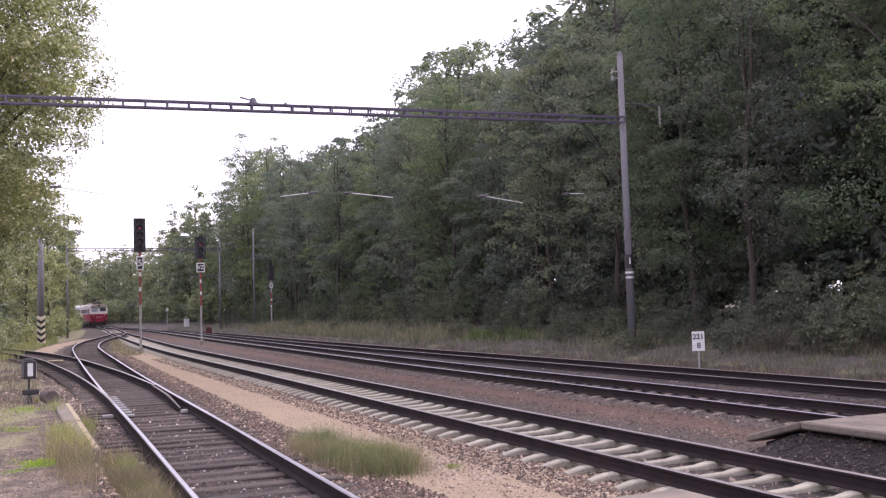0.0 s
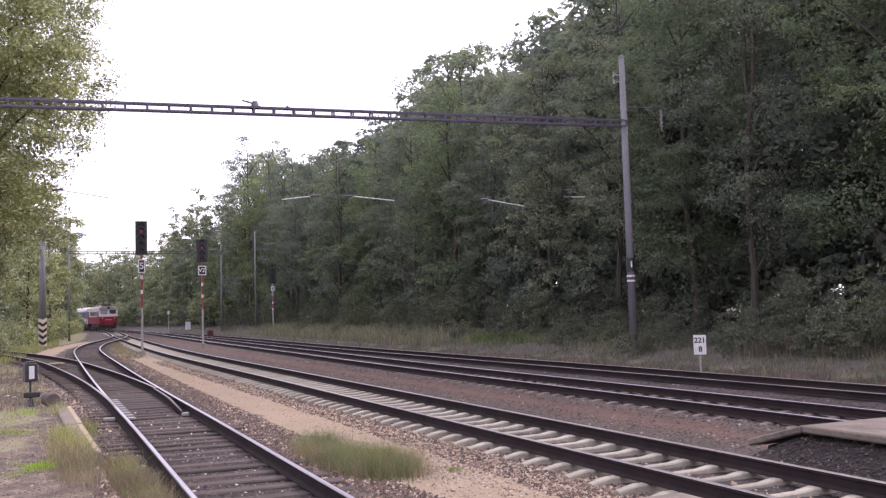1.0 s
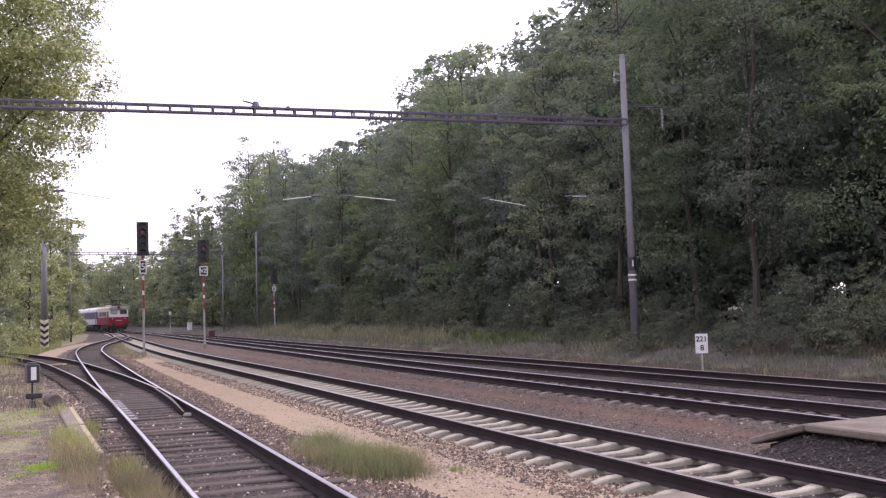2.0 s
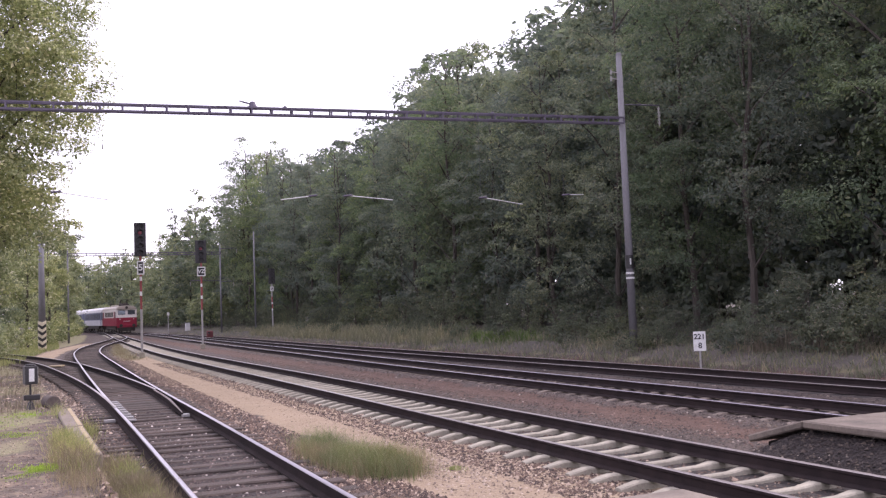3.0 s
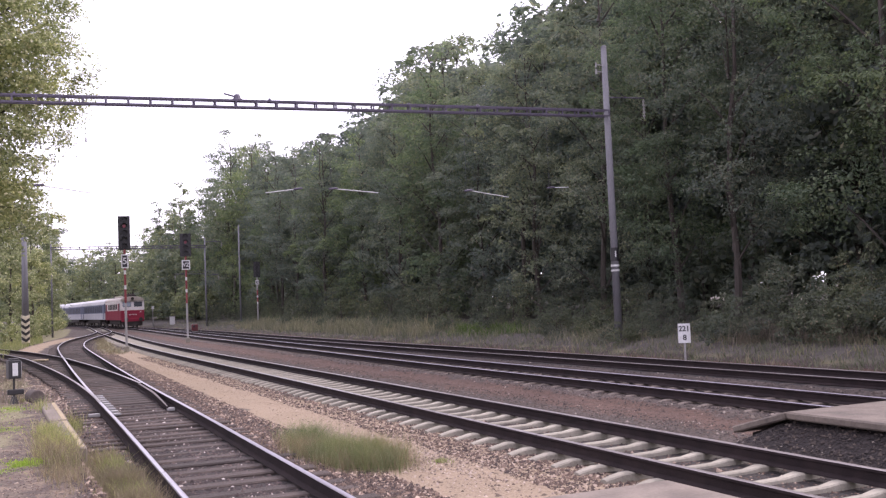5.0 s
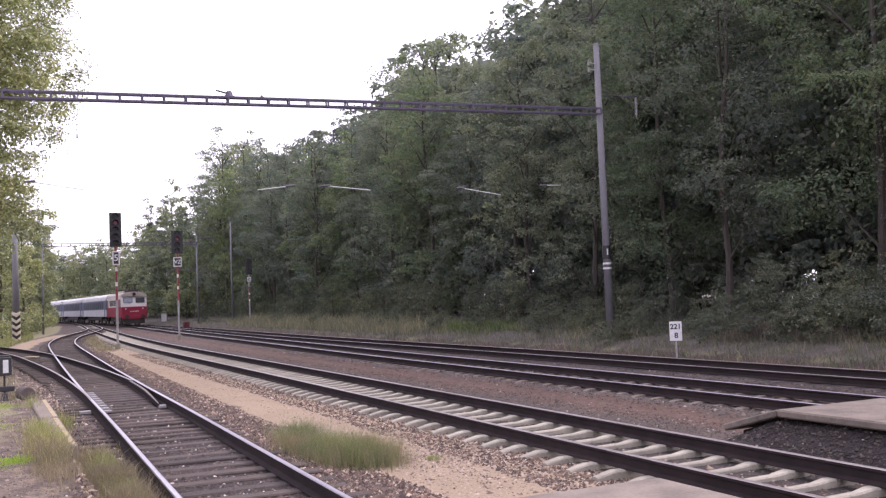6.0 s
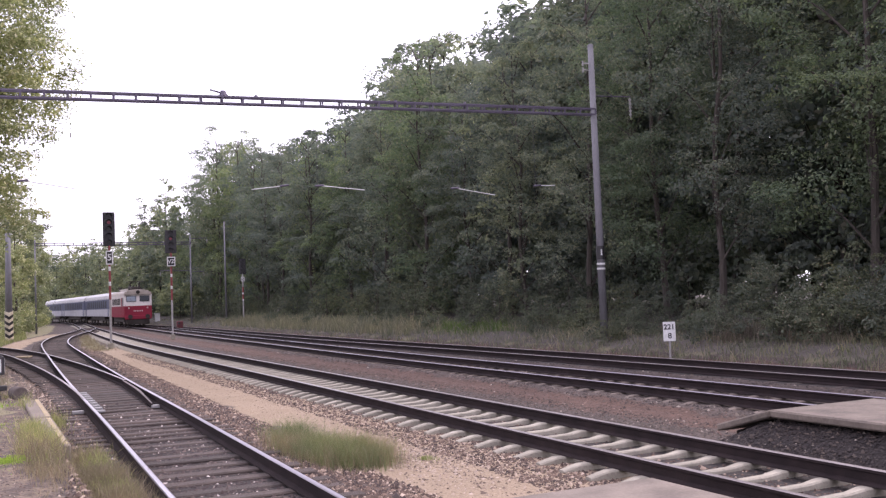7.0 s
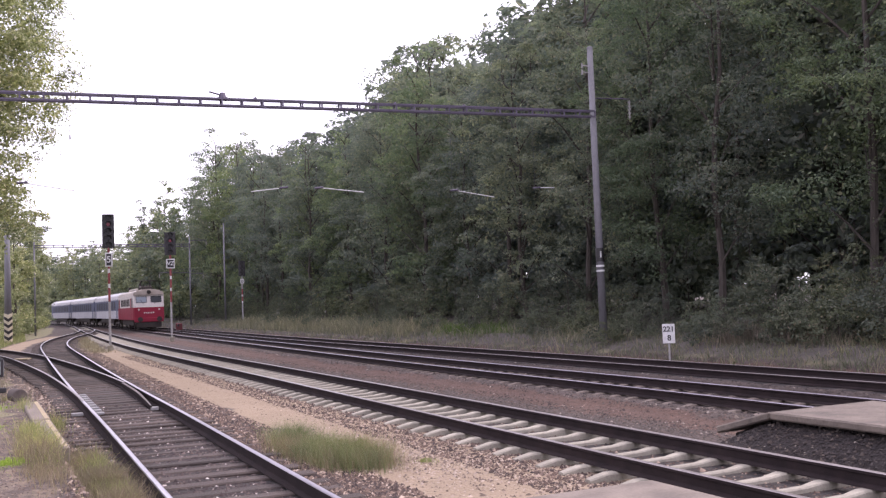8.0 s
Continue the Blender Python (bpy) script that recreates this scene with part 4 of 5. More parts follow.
def switch_fittings():
    """Slide plates under the blades, the throw rod and check rails of the turnout."""
    s = empty("switch_gear", pose(0, 0, 0), "steel slide plates and throw rod of the turnout", "switch gear")
    for i in range(9):
        y = 21.6 + i * 0.62
        bm = bmesh.new()
        x = float(SIDING(y)) - 0.66
        box(bm, x - 0.02, x + 0.22, y - 0.07, y + 0.07, -0.18, -0.135, 0.006)
        part("slide_plate", bm, GREY_PAINT, s)
    bm = bmesh.new()
    y = 21.7
    c = float(SIDING(y))
    box(bm, c - 1.08, c - 0.85, y - 0.05, y + 0.05, -0.19, -0.12, 0.01)
    part("throw_rod", bm, GREY_PAINT, s)
    bm = bmesh.new()
    box(bm, c + 0.52, c + 0.68, y - 0.06, y + 0.07, -0.19, -0.12, 0.01)
    part("rod_cover", bm, GREY_PAINT, s)
    bm = rail_mesh(BLADE, 1, 21.7, 28.2, -0.012, 0.5, RAIL_DULL)
    for v in bm.verts:
        thin = max(0.0, (24.6 - v.co.y) / 2.9)
        v.co.x += (float(BLADE(v.co.y)) + 0.7535 - v.co.x) * 0.6 * thin
        v.co.z = max(-0.185, v.co.z - 0.07 * thin)
    part("switch_blade", bm, (RAIL_SIDE, worn("brown_blade_head", (0.13, 0.105, 0.095), (0.07, 0.055, 0.05), 3, 0.6, 0.2)), s, "dull open switch blade")
    b = empty("plank", pose(1.85, 49.5, -0.14, 0, 0, -18), "pale yellow plank lying beside the branch rails", "plank")
    bm = bmesh.new()
    box(bm, -0.32, 0.32, -0.3, 0.3, 0, 0.06, 0.01)
    part("board", bm, YELLOW, b)


island_platform()
near_slabs()
kerb()
switch_lantern()
stump()
kilometre_sign()
low_signals()
switch_fittings()


# ---- loose stones, grass and weeds ----
def stones(name, label, seed, n, spread, size, mat):
    """Crushed stones: uneven lumps sunk into the ground."""
    rng = np.random.default_rng(seed)
    x, y = spread(rng, n)
    keep = np.ones(len(x), bool)
    for line in (SIDING, LOOP, MAIN):
        keep &= np.abs(np.abs(x - line(y)) - 0.7535) > 0.09
    x, y = x[keep], y[keep]
    n = len(x)
    s = size * rng.lognormal(0, 0.3, n)
    z = ground_z(x, y) + s * 0.12
    base = np.array([(1, 0, -0.2), (-0.2, 1, -0.1), (-1, -0.1, -0.2), (0.1, -1, -0.1), (0.1, 0.1, 0.62)], float)
    v = base[None] * rng.uniform(0.6, 1.25, (n, 5, 1)) + rng.normal(0, 0.13, (n, 5, 3))
    a = rng.uniform(0, 6.28, n)
    c, si = np.cos(a)[:, None], np.sin(a)[:, None]
    v = np.stack([v[..., 0] * c - v[..., 1] * si, v[..., 0] * si + v[..., 1] * c, v[..., 2]], -1) * s[:, None, None]
    v += np.stack([x, y, z], -1)[:, None]
    tri = np.array([(0, 1, 4), (1, 2, 4), (2, 3, 4), (3, 0, 4)])
    f = (np.arange(n)[:, None, None] * 5 + tri[None]).reshape(-1, 3)
    return tagged(quads(name, v.reshape(-1, 3), f, mat), label, "stones", kind="stuff")


def stone_material(name, stops):
    m, n, l, b = material(name, 0.9)
    geo = n.new("ShaderNodeNewGeometry")
    v = coords(n, l)
    c = ramp(n, l, geo.outputs["Random Per Island"], stops)
    c = mix(n, l, 0.5, c, ramp(n, l, noise_tex(n, l, v, 1.2), [(0.3, (0.45, 0.4, 0.4)), (0.7, (1.1, 1.0, 0.95))]), "MULTIPLY")
    l.new(c, b.inputs["Base Color"])
    bump(n, l, b, noise_tex(n, l, v, 60), 0.4)
    return m


BALLAST = stone_material("brown_ballast", [(0, (0.02, 0.012, 0.011)), (0.5, (0.08, 0.051, 0.037)), (0.85, (0.17, 0.122, 0.09)), (1, (0.43, 0.355, 0.28))])
PALE_STONE = stone_material("pale_crushed_stone", [(0, (0.075, 0.053, 0.04)), (0.5, (0.19, 0.145, 0.11)), (1, (0.42, 0.355, 0.29))])
DARK_STONE = stone_material("sooty_ballast", [(0, (0.018, 0.012, 0.012)), (0.6, (0.05, 0.038, 0.03)), (0.95, (0.1, 0.08, 0.063)), (1, (0.34, 0.305, 0.26))])
SOOTY_STONE = stone_material("sooty_ballast_with_pale_chips", [(0, (0.018, 0.012, 0.012)), (0.6, (0.056, 0.038, 0.034)), (0.93, (0.12, 0.093, 0.082)), (1, (0.55, 0.51, 0.47))])
SOOT_STONE = stone_material("soot_black_ballast", [(0, (0.012, 0.009, 0.009)), (0.7, (0.03, 0.024, 0.022)), (1, (0.065, 0.054, 0.048))])
RUSTY_STONE = stone_material("rusty_ballast", [(0, (0.026, 0.016, 0.013)), (0.6, (0.088, 0.052, 0.039)), (0.95, (0.145, 0.092, 0.07)), (1, (0.3, 0.24, 0.2))])


def near_y(rng, n, a, b):
    """More where the camera is near."""
    return a * (b / a) ** rng.random(n)


def band(line, lo, hi, a, b):
    def spread(rng, n):
        y = near_y(rng, n, a, b)
        return line(y) + rng.uniform(lo, hi, n), y
    return spread


stones("ballast", "brown crushed stone beside the siding", 1, 21000, band(SIDING, 0.85, 2.1, 9, 58), 0.025, BALLAST)
stones("ballast", "brown crushed stone along the concrete sleepers", 2, 14500, band(LOOP, -1.85, -0.85, 7, 50), 0.023, BALLAST)
stones("ballast", "sooty stones between the worn timber sleepers", 3, 18000, band(SIDING, -1.3, 1.2, 9, 50), 0.021, SOOTY_STONE)
stones("ballast", "dark stones between the concrete sleepers", 4, 6500, band(LOOP, -0.8, 1.1, 6, 42), 0.018, BALLAST)
stones("ballast", "dark stones beside the concrete sleepers", 5, 7000, band(LOOP, 0.85, 1.9, 8, 45), 0.023, DARK_STONE)
stones("ballast", "rust-brown stones between the tracks", 13, 5000, band(MAIN, -2.9, -1.3, 8, 55), 0.018, RUSTY_STONE)
stones("ballast", "grey-brown stones between the tracks", 15, 6000, band(LOOP, 1.8, 3.0, 8, 50), 0.02, DARK_STONE)
stones("ballast", "dark stones along the main line", 6, 11000, band(MAIN, -1.6, 3.2, 11, 60), 0.028, DARK_STONE)
stones("ballast", "gravel beside the platform kerb", 7, 3500, band(SIDING, -1.75, -0.8, 10, 45), 0.03, BALLAST)
stones("gravel", "pale loose gravel on the sand", 8, 2600, lambda rng, n: (5.5 + rng.normal(0, 0.5, n), 13.2 + rng.normal(0, 1.8, n)), 0.02, PALE_STONE)

stones("gravel", "small loose stones on the sandy path", 12, 1800, lambda rng, n: (5.8 + rng.normal(0, 0.55, n), near_y(rng, n, 9, 45)), 0.013, BALLAST)
stones("gravel", "fine brown gravel on the old platform", 9, 4500, lambda rng, n: (rng.uniform(-1.2, 0.85, n), near_y(rng, n, 9, 24)), 0.012, BALLAST)
stones("gravel", "pale gravel beside the branch rails", 10, 4200, lambda rng, n: (1.9 - rng.random(n) ** 1.5 * 2.4, near_y(rng, n, 23, 46)), 0.028, PALE_STONE)
stones("ballast", "dark dirty stones heaped against the platform", 11, 7000, lambda rng, n: (rng.uniform(8.7, 9.55, n), rng.uniform(5.0, 11.8, n)), 0.017, SOOT_STONE)


def blades(name, label, seed, x, y, height, width, mat, lean=0.35):
    """Grass: bent three-joint blades, a bundle at each given place."""
    rng = np.random.default_rng(seed)
    n = len(x)
    z = ground_z(x, y) - 0.02
    h = height * rng.uniform(0.5, 1.15, n) * (0.75 + 0.5 * wave(x, y, 0.9, seed) + 0.35 * wave(x, y, 0.35, seed * 2.0)).clip(0.25, 1.5)
    a = rng.uniform(0, 6.28, n)
    d = np.stack([np.cos(a), np.sin(a)], -1)
    b = rng.uniform(0.1, 1.0, n) * lean * h
    w = width * rng.uniform(0.6, 1.3, n)
    p = rng.uniform(0, 6.28, n)
    s = np.stack([np.cos(p), np.sin(p)], -1)
    rows = []
    for t, ww in ((0, 1.0), (0.55, 0.8), (1.0, 0.15)):
        cx, cy, cz = x + d[:, 0] * b * t * t, y + d[:, 1] * b * t * t, z + h * t * (1 - 0.12 * t)
        for sg in (-1, 1):
            rows.append(np.stack([cx + sg * s[:, 0] * w * ww, cy + sg * s[:, 1] * w * ww, cz], -1))
    v = np.stack(rows, 1)
    q = np.array([(0, 1, 3, 2), (2, 3, 5, 4)])
    f = (np.arange(n)[:, None, None] * 6 + q[None]).reshape(-1, 4)
    return tagged(quads(name, v.reshape(-1, 3), f, mat), label, "grass", kind="stuff")


GRASS_GREEN = leaf_material("green_grass", [(0, (0.15, 0.172, 0.08)), (0.6, (0.235, 0.255, 0.122)), (1, (0.4, 0.35, 0.24))], 0.45)
GRASS_DRY = leaf_material("dry_grass", [(0, (0.14, 0.112, 0.088)), (0.5, (0.235, 0.185, 0.15)), (0.8, (0.165, 0.16, 0.1)), (1, (0.36, 0.285, 0.245))], 0.4)
# darker than the pale bank grass: shade from the trees is in the colour
GRASS_BANK = leaf_material("shade_tinted_bank_grass", [(0, (0.098, 0.114, 0.08)), (0.6, (0.148, 0.152, 0.112)), (1, (0.26, 0.215, 0.186))], 0.4)
GRASS_PALE = leaf_material("pale_bank_grass", [(0, (0.13, 0.136, 0.105)), (0.6, (0.19, 0.186, 0.148)), (1, (0.31, 0.275, 0.23))], 0.4)
FERN = leaf_material("fresh_green_weeds", [(0, (0.06, 0.10, 0.035)), (0.6, (0.09, 0.14, 0.05)), (1, (0.13, 0.16, 0.07))], 0.3)
MOSS = leaf_material("bright_green_weeds", [(0, (0.16, 0.26, 0.04)), (0.6, (0.25, 0.36, 0.06)), (1, (0.34, 0.4, 0.12))], 0.4)


def cloud(seed, spots):
    """Places scattered round spots (x, y, spread in x, spread in y, how many)."""
    rng = np.random.default_rng(seed)
    xs = np.concatenate([rng.normal(x, sx, n) for x, y, sx, sy, n in spots])
    ys = np.concatenate([rng.normal(y, sy, n) for x, y, sx, sy, n in spots])
    return xs, ys


def greenery():
    blades("grass_tuft", "soft green grass tuft on the gravel between the tracks", 1, *cloud(1, [(4.35, 13.6, 0.17, 0.42, 6500), (4.72, 12.9, 0.19, 0.36, 4500), (4.5, 15.1, 0.16, 0.4, 2600)]), 0.5, 0.002, GRASS_GREEN, 0.9)
    blades("grass_tuft", "brownish seed stalks in the grass tuft", 2, *cloud(2, [(4.3, 13.8, 0.22, 0.62, 4200), (4.85, 12.7, 0.18, 0.3, 1400)]), 0.44, 0.0016, GRASS_DRY, 0.8)
    blades("weed", "small green weed on the sand", 3, *cloud(3, [(5.55, 12.4, 0.07, 0.12, 200)]), 0.1, 0.005, GRASS_GREEN)
    blades("tall_grass", "tall dry grass overgrowing the platform kerb", 4, *cloud(4, [(1.38, 14.2, 0.12, 0.8, 1700), (1.35, 12.6, 0.16, 0.9, 2700), (1.4, 11.0, 0.16, 0.9, 2200), (0.7, 13.3, 0.14, 1.0, 1700), (0.66, 16.2, 0.1, 0.5, 600)]), 0.34, 0.0028, GRASS_DRY, 0.9)
    blades("tall_grass", "green grass beside the platform kerb", 5, *cloud(5, [(1.42, 12.9, 0.12, 0.8, 1900), (0.75, 14.6, 0.12, 0.7, 1500), (1.3, 20.6, 0.1, 0.8, 500), (0.75, 16.5, 0.12, 0.5, 500), (0.6, 23.9, 0.12, 0.3, 200), (0.85, 21.6, 0.1, 0.5, 200)]), 0.34, 0.003, GRASS_GREEN, 0.8)
    blades("moss", "bright green low weeds on the platform", 6, *cloud(6, [(0.2, 13.6, 0.22, 0.28, 2600), (0.0, 18.2, 0.25, 0.5, 1200), (0.1, 22.0, 0.3, 0.5, 1400), (-0.4, 20.5, 0.3, 1.0, 1000)]), 0.05, 0.008, MOSS)
    rng = np.random.default_rng(7)
    n = 2600
    y = near_y(rng, n, 22, 60)
    x = np.minimum(SIDING(y) - 2.3, BRANCH(y) - 1.3) - np.abs(rng.normal(0, 1.4, n))
    blades("tall_grass", "sparse dry grass beyond the platform end", 8, x, y, 0.28, 0.007, GRASS_DRY)
    n = 11000
    y = rng.uniform(56, 138, n)
    x = np.minimum(SIDING(y) - 3.4, 2.6 + 0.034 * (y - 60)) - np.abs(rng.normal(0, 1.6, n))
    blades("grass", "light green grass beside the curving siding", 9, x, y, 0.45, 0.014, GRASS_GREEN)
    y = rng.uniform(55, 88, 2600)
    x = (SIDING(y) + LOOP(y)) / 2 + rng.normal(0, 0.4, 2600) * (LOOP(y) - SIDING(y)) / 4
    blades("grass", "yellowish grass strip at the foot of the signal", 10, x, y, 0.2, 0.012, GRASS_DRY)
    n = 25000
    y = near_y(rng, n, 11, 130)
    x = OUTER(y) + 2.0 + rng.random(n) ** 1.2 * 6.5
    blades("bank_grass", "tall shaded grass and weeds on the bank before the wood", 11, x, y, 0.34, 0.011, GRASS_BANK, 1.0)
    n = 9000
    y = near_y(rng, n, 30, 120)
    x = OUTER(y) + 3.0 + rng.random(n) * 2.6
    k = np.sin(y / 5.0) + np.sin(y / 2.3 + 1) > 0.2
    blades("bank_grass", "pale dry grass clumps on the bank", 12, x[k], y[k], 0.6, 0.01, GRASS_PALE, 1.0)
    n = 8000
    y = rng.uniform(46, 92, n)
    x = OUTER(y) + 2.8 + rng.random(n) * 3.0
    blades("bank_grass", "high pale grass swelling on the bank", 15, x, y, 0.95, 0.016, GRASS_PALE, 0.9)
    blades("tall_grass", "pale reddish dry stalks on the bank", 14, *cloud(14, [(21.4, 23.4, 0.3, 0.5, 900), (21.7, 20.5, 0.4, 0.8, 500)]), 0.9, 0.007, GRASS_DRY, 0.8)
    blades("fern", "fresh green clump of weeds on the bank", 13, *cloud(13, [(21.6, 42.0, 0.5, 1.4, 1600)]), 0.6, 0.014, FERN, 0.9)


greenery()


def briars():
    """Arching bramble bushes on the bank."""
    rng = random.Random(5)
    proto = tree("greyish bramble bush arching over the bank", 71, 1.9, 0.1, 1.5, 3400, 0.042, LEAF_BUSH, "brambles on the bank", 0.4, "bush", 0.02)
    for x, y, s in ((22.3, 21.0, 1.0), (22.6, 18.5, 1.1), (21.6, 24.5, 0.7), (22.8, 16.0, 1.0), (22.0, 33.5, 0.7), (22.5, 37.0, 0.8), (20.5, 29.2, 0.42), (21.2, 29.0, 0.5), (21.9, 20.0, 0.8), (21.7, 17.0, 0.7)):
        plant(proto, x, y, rng.uniform(0, 360), s)


briars()
# ---- the train ----
def body_shell(L, w, z0, z1, z2, mats, split, nose=0.0, n=8):
    """Box body with curved roof; faces below split take the first material, above it the second, the roof the third."""
    bm = bmesh.new()
    prof = [(-w, z0), (-w, split), (-w, z1)] + [(-w * math.cos(math.pi * k / n), z1 + (z2 - z1) * math.sin(math.pi * k / n) ** 0.8) for k in range(1, n)] + [(w, z1), (w, split), (w, z0)]
    rings = []
    for y, s, rake in ((-L / 2, 1 - 0.25 * nose, nose), (-L / 2 + 0.15 + nose, 1, 0), (L / 2 - 0.15 - nose, 1, 0), (L / 2, 1 - 0.25 * nose, -nose)):
        rings.append([bm.verts.new((x * s, y + rake * min(1, max(0, (z - split) / (z1 - split))), z)) for x, z in prof])
    k = len(prof)
    for a, b in zip(rings, rings[1:]):
        for j in range(k):
            f = bm.faces.new((a[j], a[(j + 1) % k], b[(j + 1) % k], b[j]))
            f.material_index = 0 if j in (0, k - 2, k - 1) else 1 if j in (1, k - 3) else 2
    for ring in (rings[0], rings[-1]):
        lower = [ring[0], ring[1], ring[-2], ring[-1]]
        upper = [ring[1], ring[2], ring[-3], ring[-2]]
        bm.faces.new(ring[2:-2]).material_index = 2
        bm.faces.new(lower).material_index = 0
        bm.faces.new(upper).material_index = 1
    bmesh.ops.recalc_face_normals(bm, faces=bm.faces)
    return bm


def bogie(parent, y, wheels=2, base=2.6):
    bm = bmesh.new()
    for s in (-1, 1):
        box(bm, s * 1.0 - 0.06, s * 1.0 + 0.06, y - base / 2 - 0.5, y + base / 2 + 0.5, 0.42, 0.7, 0.03)
    b = part("bogie", bm, UNDER, parent, "dark dusty bogie")
    for dy in (-base / 2, base / 2):
        bm = bmesh.new()
        for s in (-1, 1):
            rod(bm, (s * 0.69, y + dy, 0.5), (s * 0.82, y + dy, 0.5), 0.5, n=20)
        rod(bm, (-0.8, y + dy, 0.5), (0.8, y + dy, 0.5), 0.08, n=8)
        part("wheelset", bm, UNDER, b)


def locomotive():
    v = empty("locomotive", pose(0, 0, 0), "red and cream electric locomotive with grey roof and folded pantograph", "locomotive", "train")
    L, w = 15.6, 1.46
    bm = body_shell(L, w, 1.0, 3.36, 3.95, None, 2.2, nose=0.22)
    part("body", bm, (LOCO_RED, LOCO_WHITE, LOCO_ROOF), v)
    f = -L / 2
    for s in (-1, 1):
        bm = bmesh.new()
        for v2 in box(bm, s * 0.68 - 0.53, s * 0.68 + 0.53, f - 0.03, f + 0.05, 2.62, 3.28, 0.06):
            v2.co.y += 0.22 * (v2.co.z - 2.2) / 1.16
        win = part("windscreen", bm, BLACK, v, "windscreen in a dark rubber frame")
        bm = bmesh.new()
        for v2 in box(bm, s * 0.68 - 0.48, s * 0.68 + 0.48, f - 0.045, f, 2.67, 3.23, 0.04):
            v2.co.y += 0.22 * (v2.co.z - 2.2) / 1.16
        part("pane", bm, REFLECTION_GLASS if s < 0 else CAB_GLASS, win, "pane with a pale sky reflection painted into its colour" if s < 0 else "")
        bm = bmesh.new()
        rod(bm, (s * 0.5, f - 0.03, 2.5), (s * 0.8, f + 0.03, 2.95), 0.014, n=5)
        part("wiper", bm, BLACK, win)
        bm = bmesh.new()
        rod(bm, (s * 1.28, f + 0.02, 1.3), (s * 1.28, f + 0.02, 2.4), 0.02, n=6)
        part("handrail", bm, GREY_PAINT, v, "thin grey handrail")
        bm = bmesh.new()
        rod(bm, (s * 0.95, f - 0.08, 1.98), (s * 0.95, f + 0.02, 1.98), 0.085, n=16)
        lamp = part("headlight", bm, HEADLIGHT, v, "round lit headlight")
        bm = bmesh.new()
        rod(bm, (s * 0.88, f - 0.62, 1.05), (s * 0.88, f, 1.05), 0.09, n=10)
        rod(bm, (s * 0.88, f - 0.66, 1.05), (s * 0.88, f - 0.6, 1.05), 0.24, n=16)
        part("buffer", bm, UNDER, v, "dark round buffer")
        # cab side windows, doors and body windows
        for y0, y1 in ((f + 0.45, f + 1.55), (-f - 1.55, -f - 0.45)):
            bm = bmesh.new()
            box(bm, s * w - 0.02, s * w + 0.02, y0, y1, 2.2, 3.1, 0.01)
            part("cab_window", bm, BLACK, v)
        for y0 in (f + 1.7, -f - 2.4):
            bm = bmesh.new()
            box(bm, s * w - 0.02, s * w + 0.015, y0, y0 + 0.7, 1.1, 3.1, 0.01)
            part("cab_door", bm, LOCO_RED, v)
        for y0 in np.arange(f + 3.2, -f - 4.2, 1.5):
            bm = bmesh.new()
            box(bm, s * w - 0.02, s * w + 0.02, y0, y0 + 1.1, 2.35, 3.05, 0.01)
            part("side_grille", bm, UNDER, v, "dark side grille")
    bm = bmesh.new()
    box(bm, -1.35, 1.35, f - 0.1, f + 0.3, 0.78, 1.18, 0.04)
    part("buffer_beam", bm, LOCO_RED, v)
    bm = bmesh.new()
    box(bm, -1.15, 1.15, f - 0.06, f + 0.06, 0.25, 0.78, 0.03)
    part("snow_plough", bm, UNDER, v)
    bm = bmesh.new()
    for k in range(9):
        a = math.pi * (k + 0.5) / 9
        x0, x1 = -1.42 * math.cos(math.pi * k / 9), -1.42 * math.cos(math.pi * (k + 1) / 9)
        zc = 3.38 + 0.56 * math.sin(a) ** 0.8
        box(bm, x0, x1, f + 0.06, f + 0.6, 3.38, zc, 0.01)
    part("roof_cap", bm, LOCO_ROOF, v, "rounded cream-grey roof end over the cab")
    bm = bmesh.new()
    rod(bm, (0, f - 0.1, 3.66), (0, f + 0.25, 3.66), 0.19, n=16)
    part("roof_lamp", bm, UNDER, v)
    for x in np.linspace(-0.42, 0.42, 6):
        bm = bmesh.new()
        box(bm, x - 0.04, x + 0.04, f - 0.02, f + 0.02, 1.6, 1.73)
        part("number_bar", bm, LOCO_WHITE, v, "pale number bar")
    bm = bmesh.new()
    box(bm, -1.2, 1.2, f + 2.5, -f - 2.5, 0.45, 1.0, 0.06)
    part("equipment_box", bm, UNDER, v)
    bm = bmesh.new()
    box(bm, -0.7, 0.7, -3.5, 3.5, 3.85, 4.1, 0.06)
    part("roof_hood", bm, LOCO_ROOF, v)
    for y0, y1, hw, z1 in ((f + 0.9, f + 1.5, 0.45, 4.22), (f + 1.7, f + 2.2, 0.7, 4.12), (f + 3.4, f + 4.0, 0.55, 4.3)):
        bm = bmesh.new()
        box(bm, -hw, hw, y0, y1, 3.86, z1, 0.05)
        for sx2 in (-0.3, 0.3):
            rod(bm, (sx2, (y0 + y1) / 2, z1 - 0.02), (sx2, (y0 + y1) / 2, z1 + 0.2), 0.08, 0.05, 8)
        part("roof_equipment", bm, UNDER, v, "brown roof insulators and switchgear")
    for y, up in ((f + 2.4, 0.7), (-f - 3.2, 0.25)):
        bm = bmesh.new()
        for s in (-0.5, 0.5):
            rod(bm, (s, y - 0.6, 4.0), (s, y + 0.9, 4.05 + up * 0.5), 0.07, n=6)
            rod(bm, (s, y + 0.9, 4.05 + up * 0.5), (s * 0.8, y - 0.5, 4.1 + up), 0.07, n=6)
        rod(bm, (-0.85, y - 0.5, 4.1 + up), (0.85, y - 0.5, 4.1 + up), 0.04, n=6)
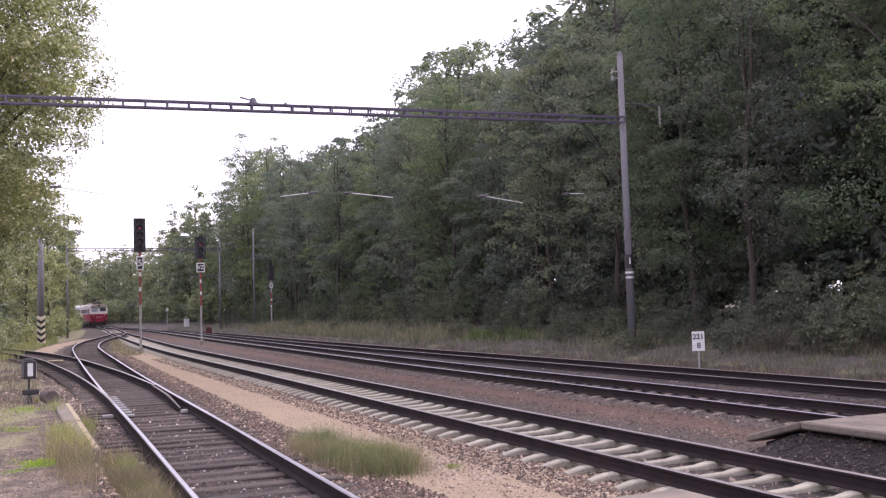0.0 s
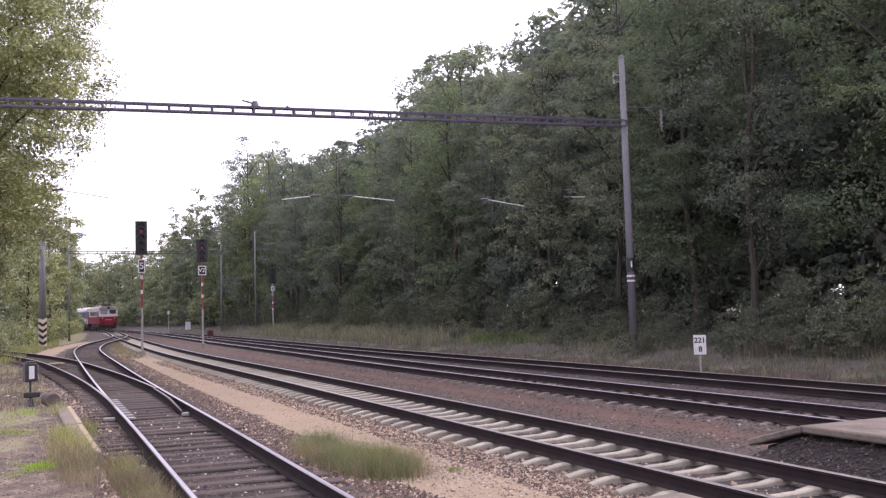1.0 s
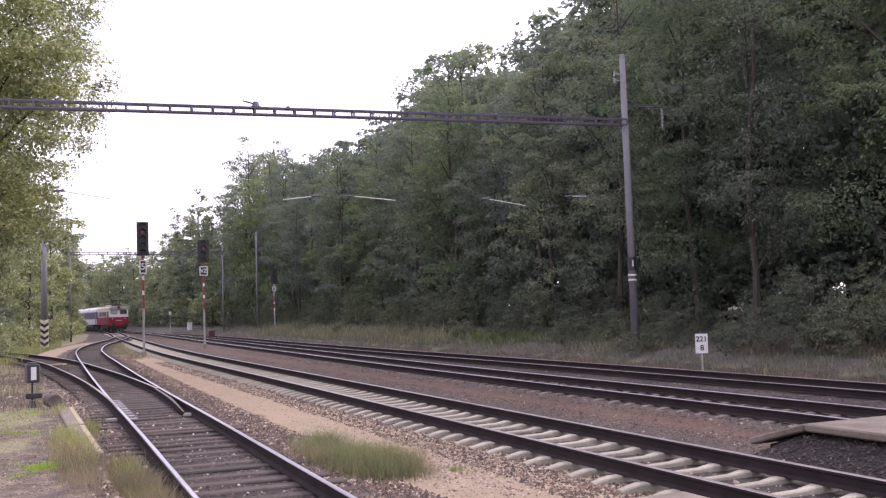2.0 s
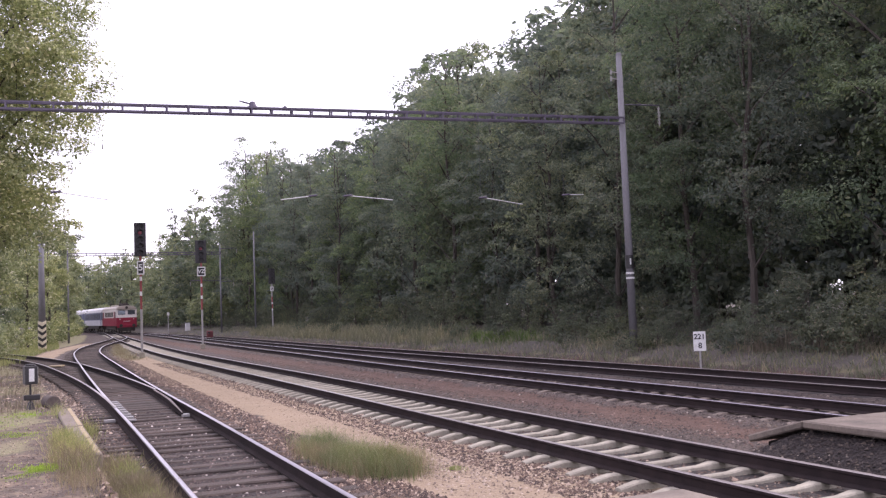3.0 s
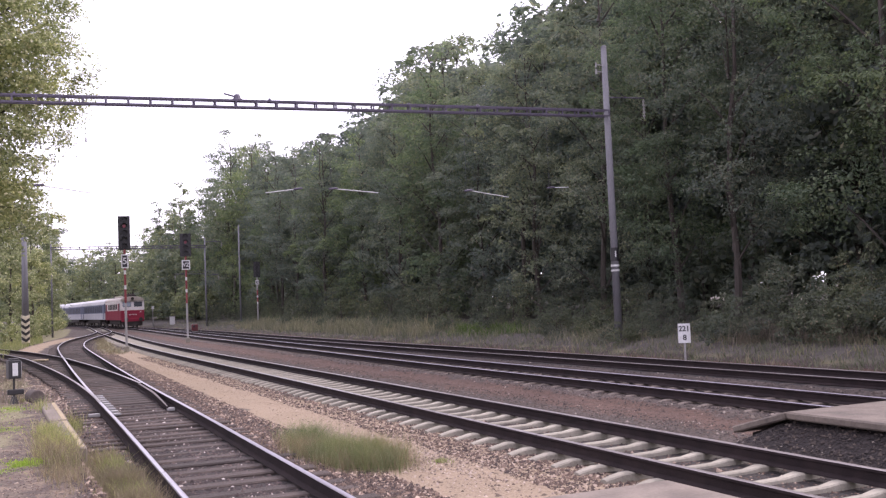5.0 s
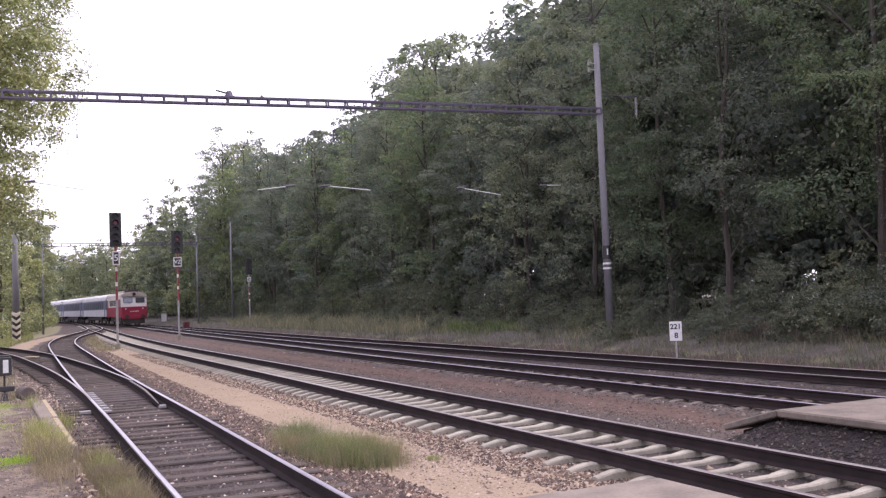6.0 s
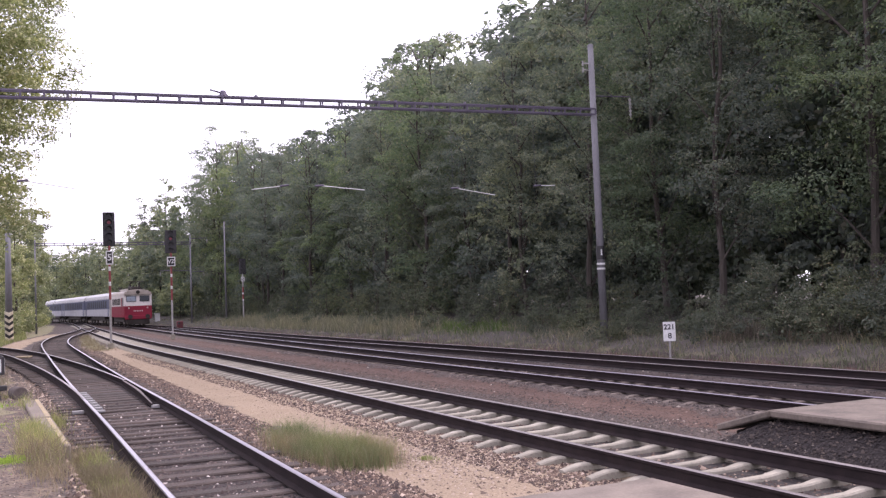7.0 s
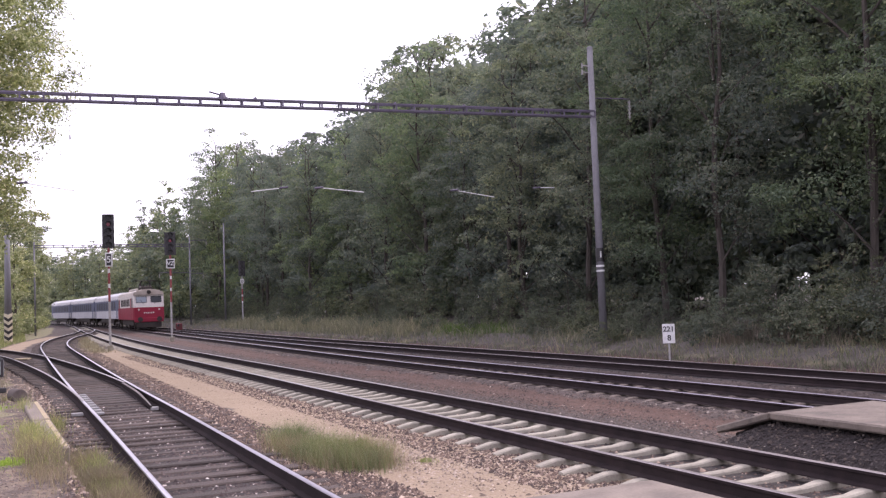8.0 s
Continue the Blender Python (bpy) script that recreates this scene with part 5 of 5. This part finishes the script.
        for s in (-1, 1):
            rod(bm, (s * 0.85, y - 0.5, 4.1 + up), (s * 1.0, y - 0.5, 3.98 + up), 0.03, n=6)
        box(bm, -0.6, 0.6, y - 0.75, y + 0.75, 3.9, 4.0, 0.02)
        part("pantograph", bm, UNDER, v, "dark pantograph")
    bogie(v, -4.2, base=3.2)
    bogie(v, 4.2, base=3.2)
    return v


def coach():
    v = empty("railway_coach", pose(0, 0, 0), "blue-grey and white passenger coach with silver roof", "railway coach", "train")
    L, w = 24.2, 1.42
    part("body", body_shell(L, w, 1.05, 3.25, 4.02, None, 1.95), (COACH_GREY, COACH_BLUE, COACH_ROOF), v)
    for s in (-1, 1):
        for i in range(10):
            y = -8.9 + i * 1.97
            bm = bmesh.new()
            box(bm, s * w - 0.02, s * w + 0.012, y - 0.62, y + 0.62, 2.08, 2.98, 0.01)
            win = part("window", bm, COACH_GLASS, v)
        for y in (-11.0, 11.0):
            bm = bmesh.new()
            box(bm, s * w - 0.02, s * w + 0.016, y - 0.4, y + 0.4, 1.1, 3.1, 0.01)
            part("door", bm, COACH_BLUE, v)
        bm = bmesh.new()
        box(bm, s * w - 0.01, s * w + 0.02, -L / 2 + 0.2, L / 2 - 0.2, 3.14, 3.24)
        part("roof_gutter", bm, COACH_GREY, v)
    bm = bmesh.new()
    box(bm, -1.2, 1.2, -6.5, 6.5, 0.5, 1.05, 0.08)
    part("equipment_box", bm, UNDER, v)
    for y in (-L / 2 - 0.22, L / 2 + 0.22):
        bm = bmesh.new()
        box(bm, -0.75, 0.75, y - 0.24, y + 0.24, 1.2, 3.5, 0.05)
        part("gangway", bm, UNDER, v)
    bogie(v, -8.6)
    bogie(v, 8.6)
    return v


YS = np.arange(60.0, 420.0, 0.25)
ARC = np.concatenate([[0], np.cumsum(np.hypot(np.diff(YS), np.diff(MAIN(YS))))])


def along(s):
    y = float(np.interp(s, ARC, YS))
    return Vector((float(MAIN(y)), y, 0.0))


# way of the locomotive's front along the main line: seconds, y
FRONT = [(0.0, 178.0), (2.0, 157.8), (4.0, 137.8), (6.0, 117.4), (8.0, 96.8)]
LOCO = locomotive()
COACHES = [coach()]
for k in range(2):
    COACHES.append(copy_thing(COACHES[0], pose(0, 0, 0)))


def ride(thing, back, half):
    rows = []
    for i in range(17):
        t = i * 0.5
        y = float(np.interp(t, [a for a, b in FRONT], [b for a, b in FRONT]))
        s = float(np.interp(y, YS, ARC)) + back
        a, b = along(s - half), along(s + half)
        d = b - a
        rows.append((t, pose(*((a + b) / 2), 0, 0, -math.degrees(math.atan2(d.x, d.y)))))
    walk(thing, rows)


def motions():
    ride(LOCO, 7.8, 4.2)
    for k, c in enumerate(COACHES):
        ride(c, 16.0 + 12.6 + k * 24.9, 8.6)


motions()
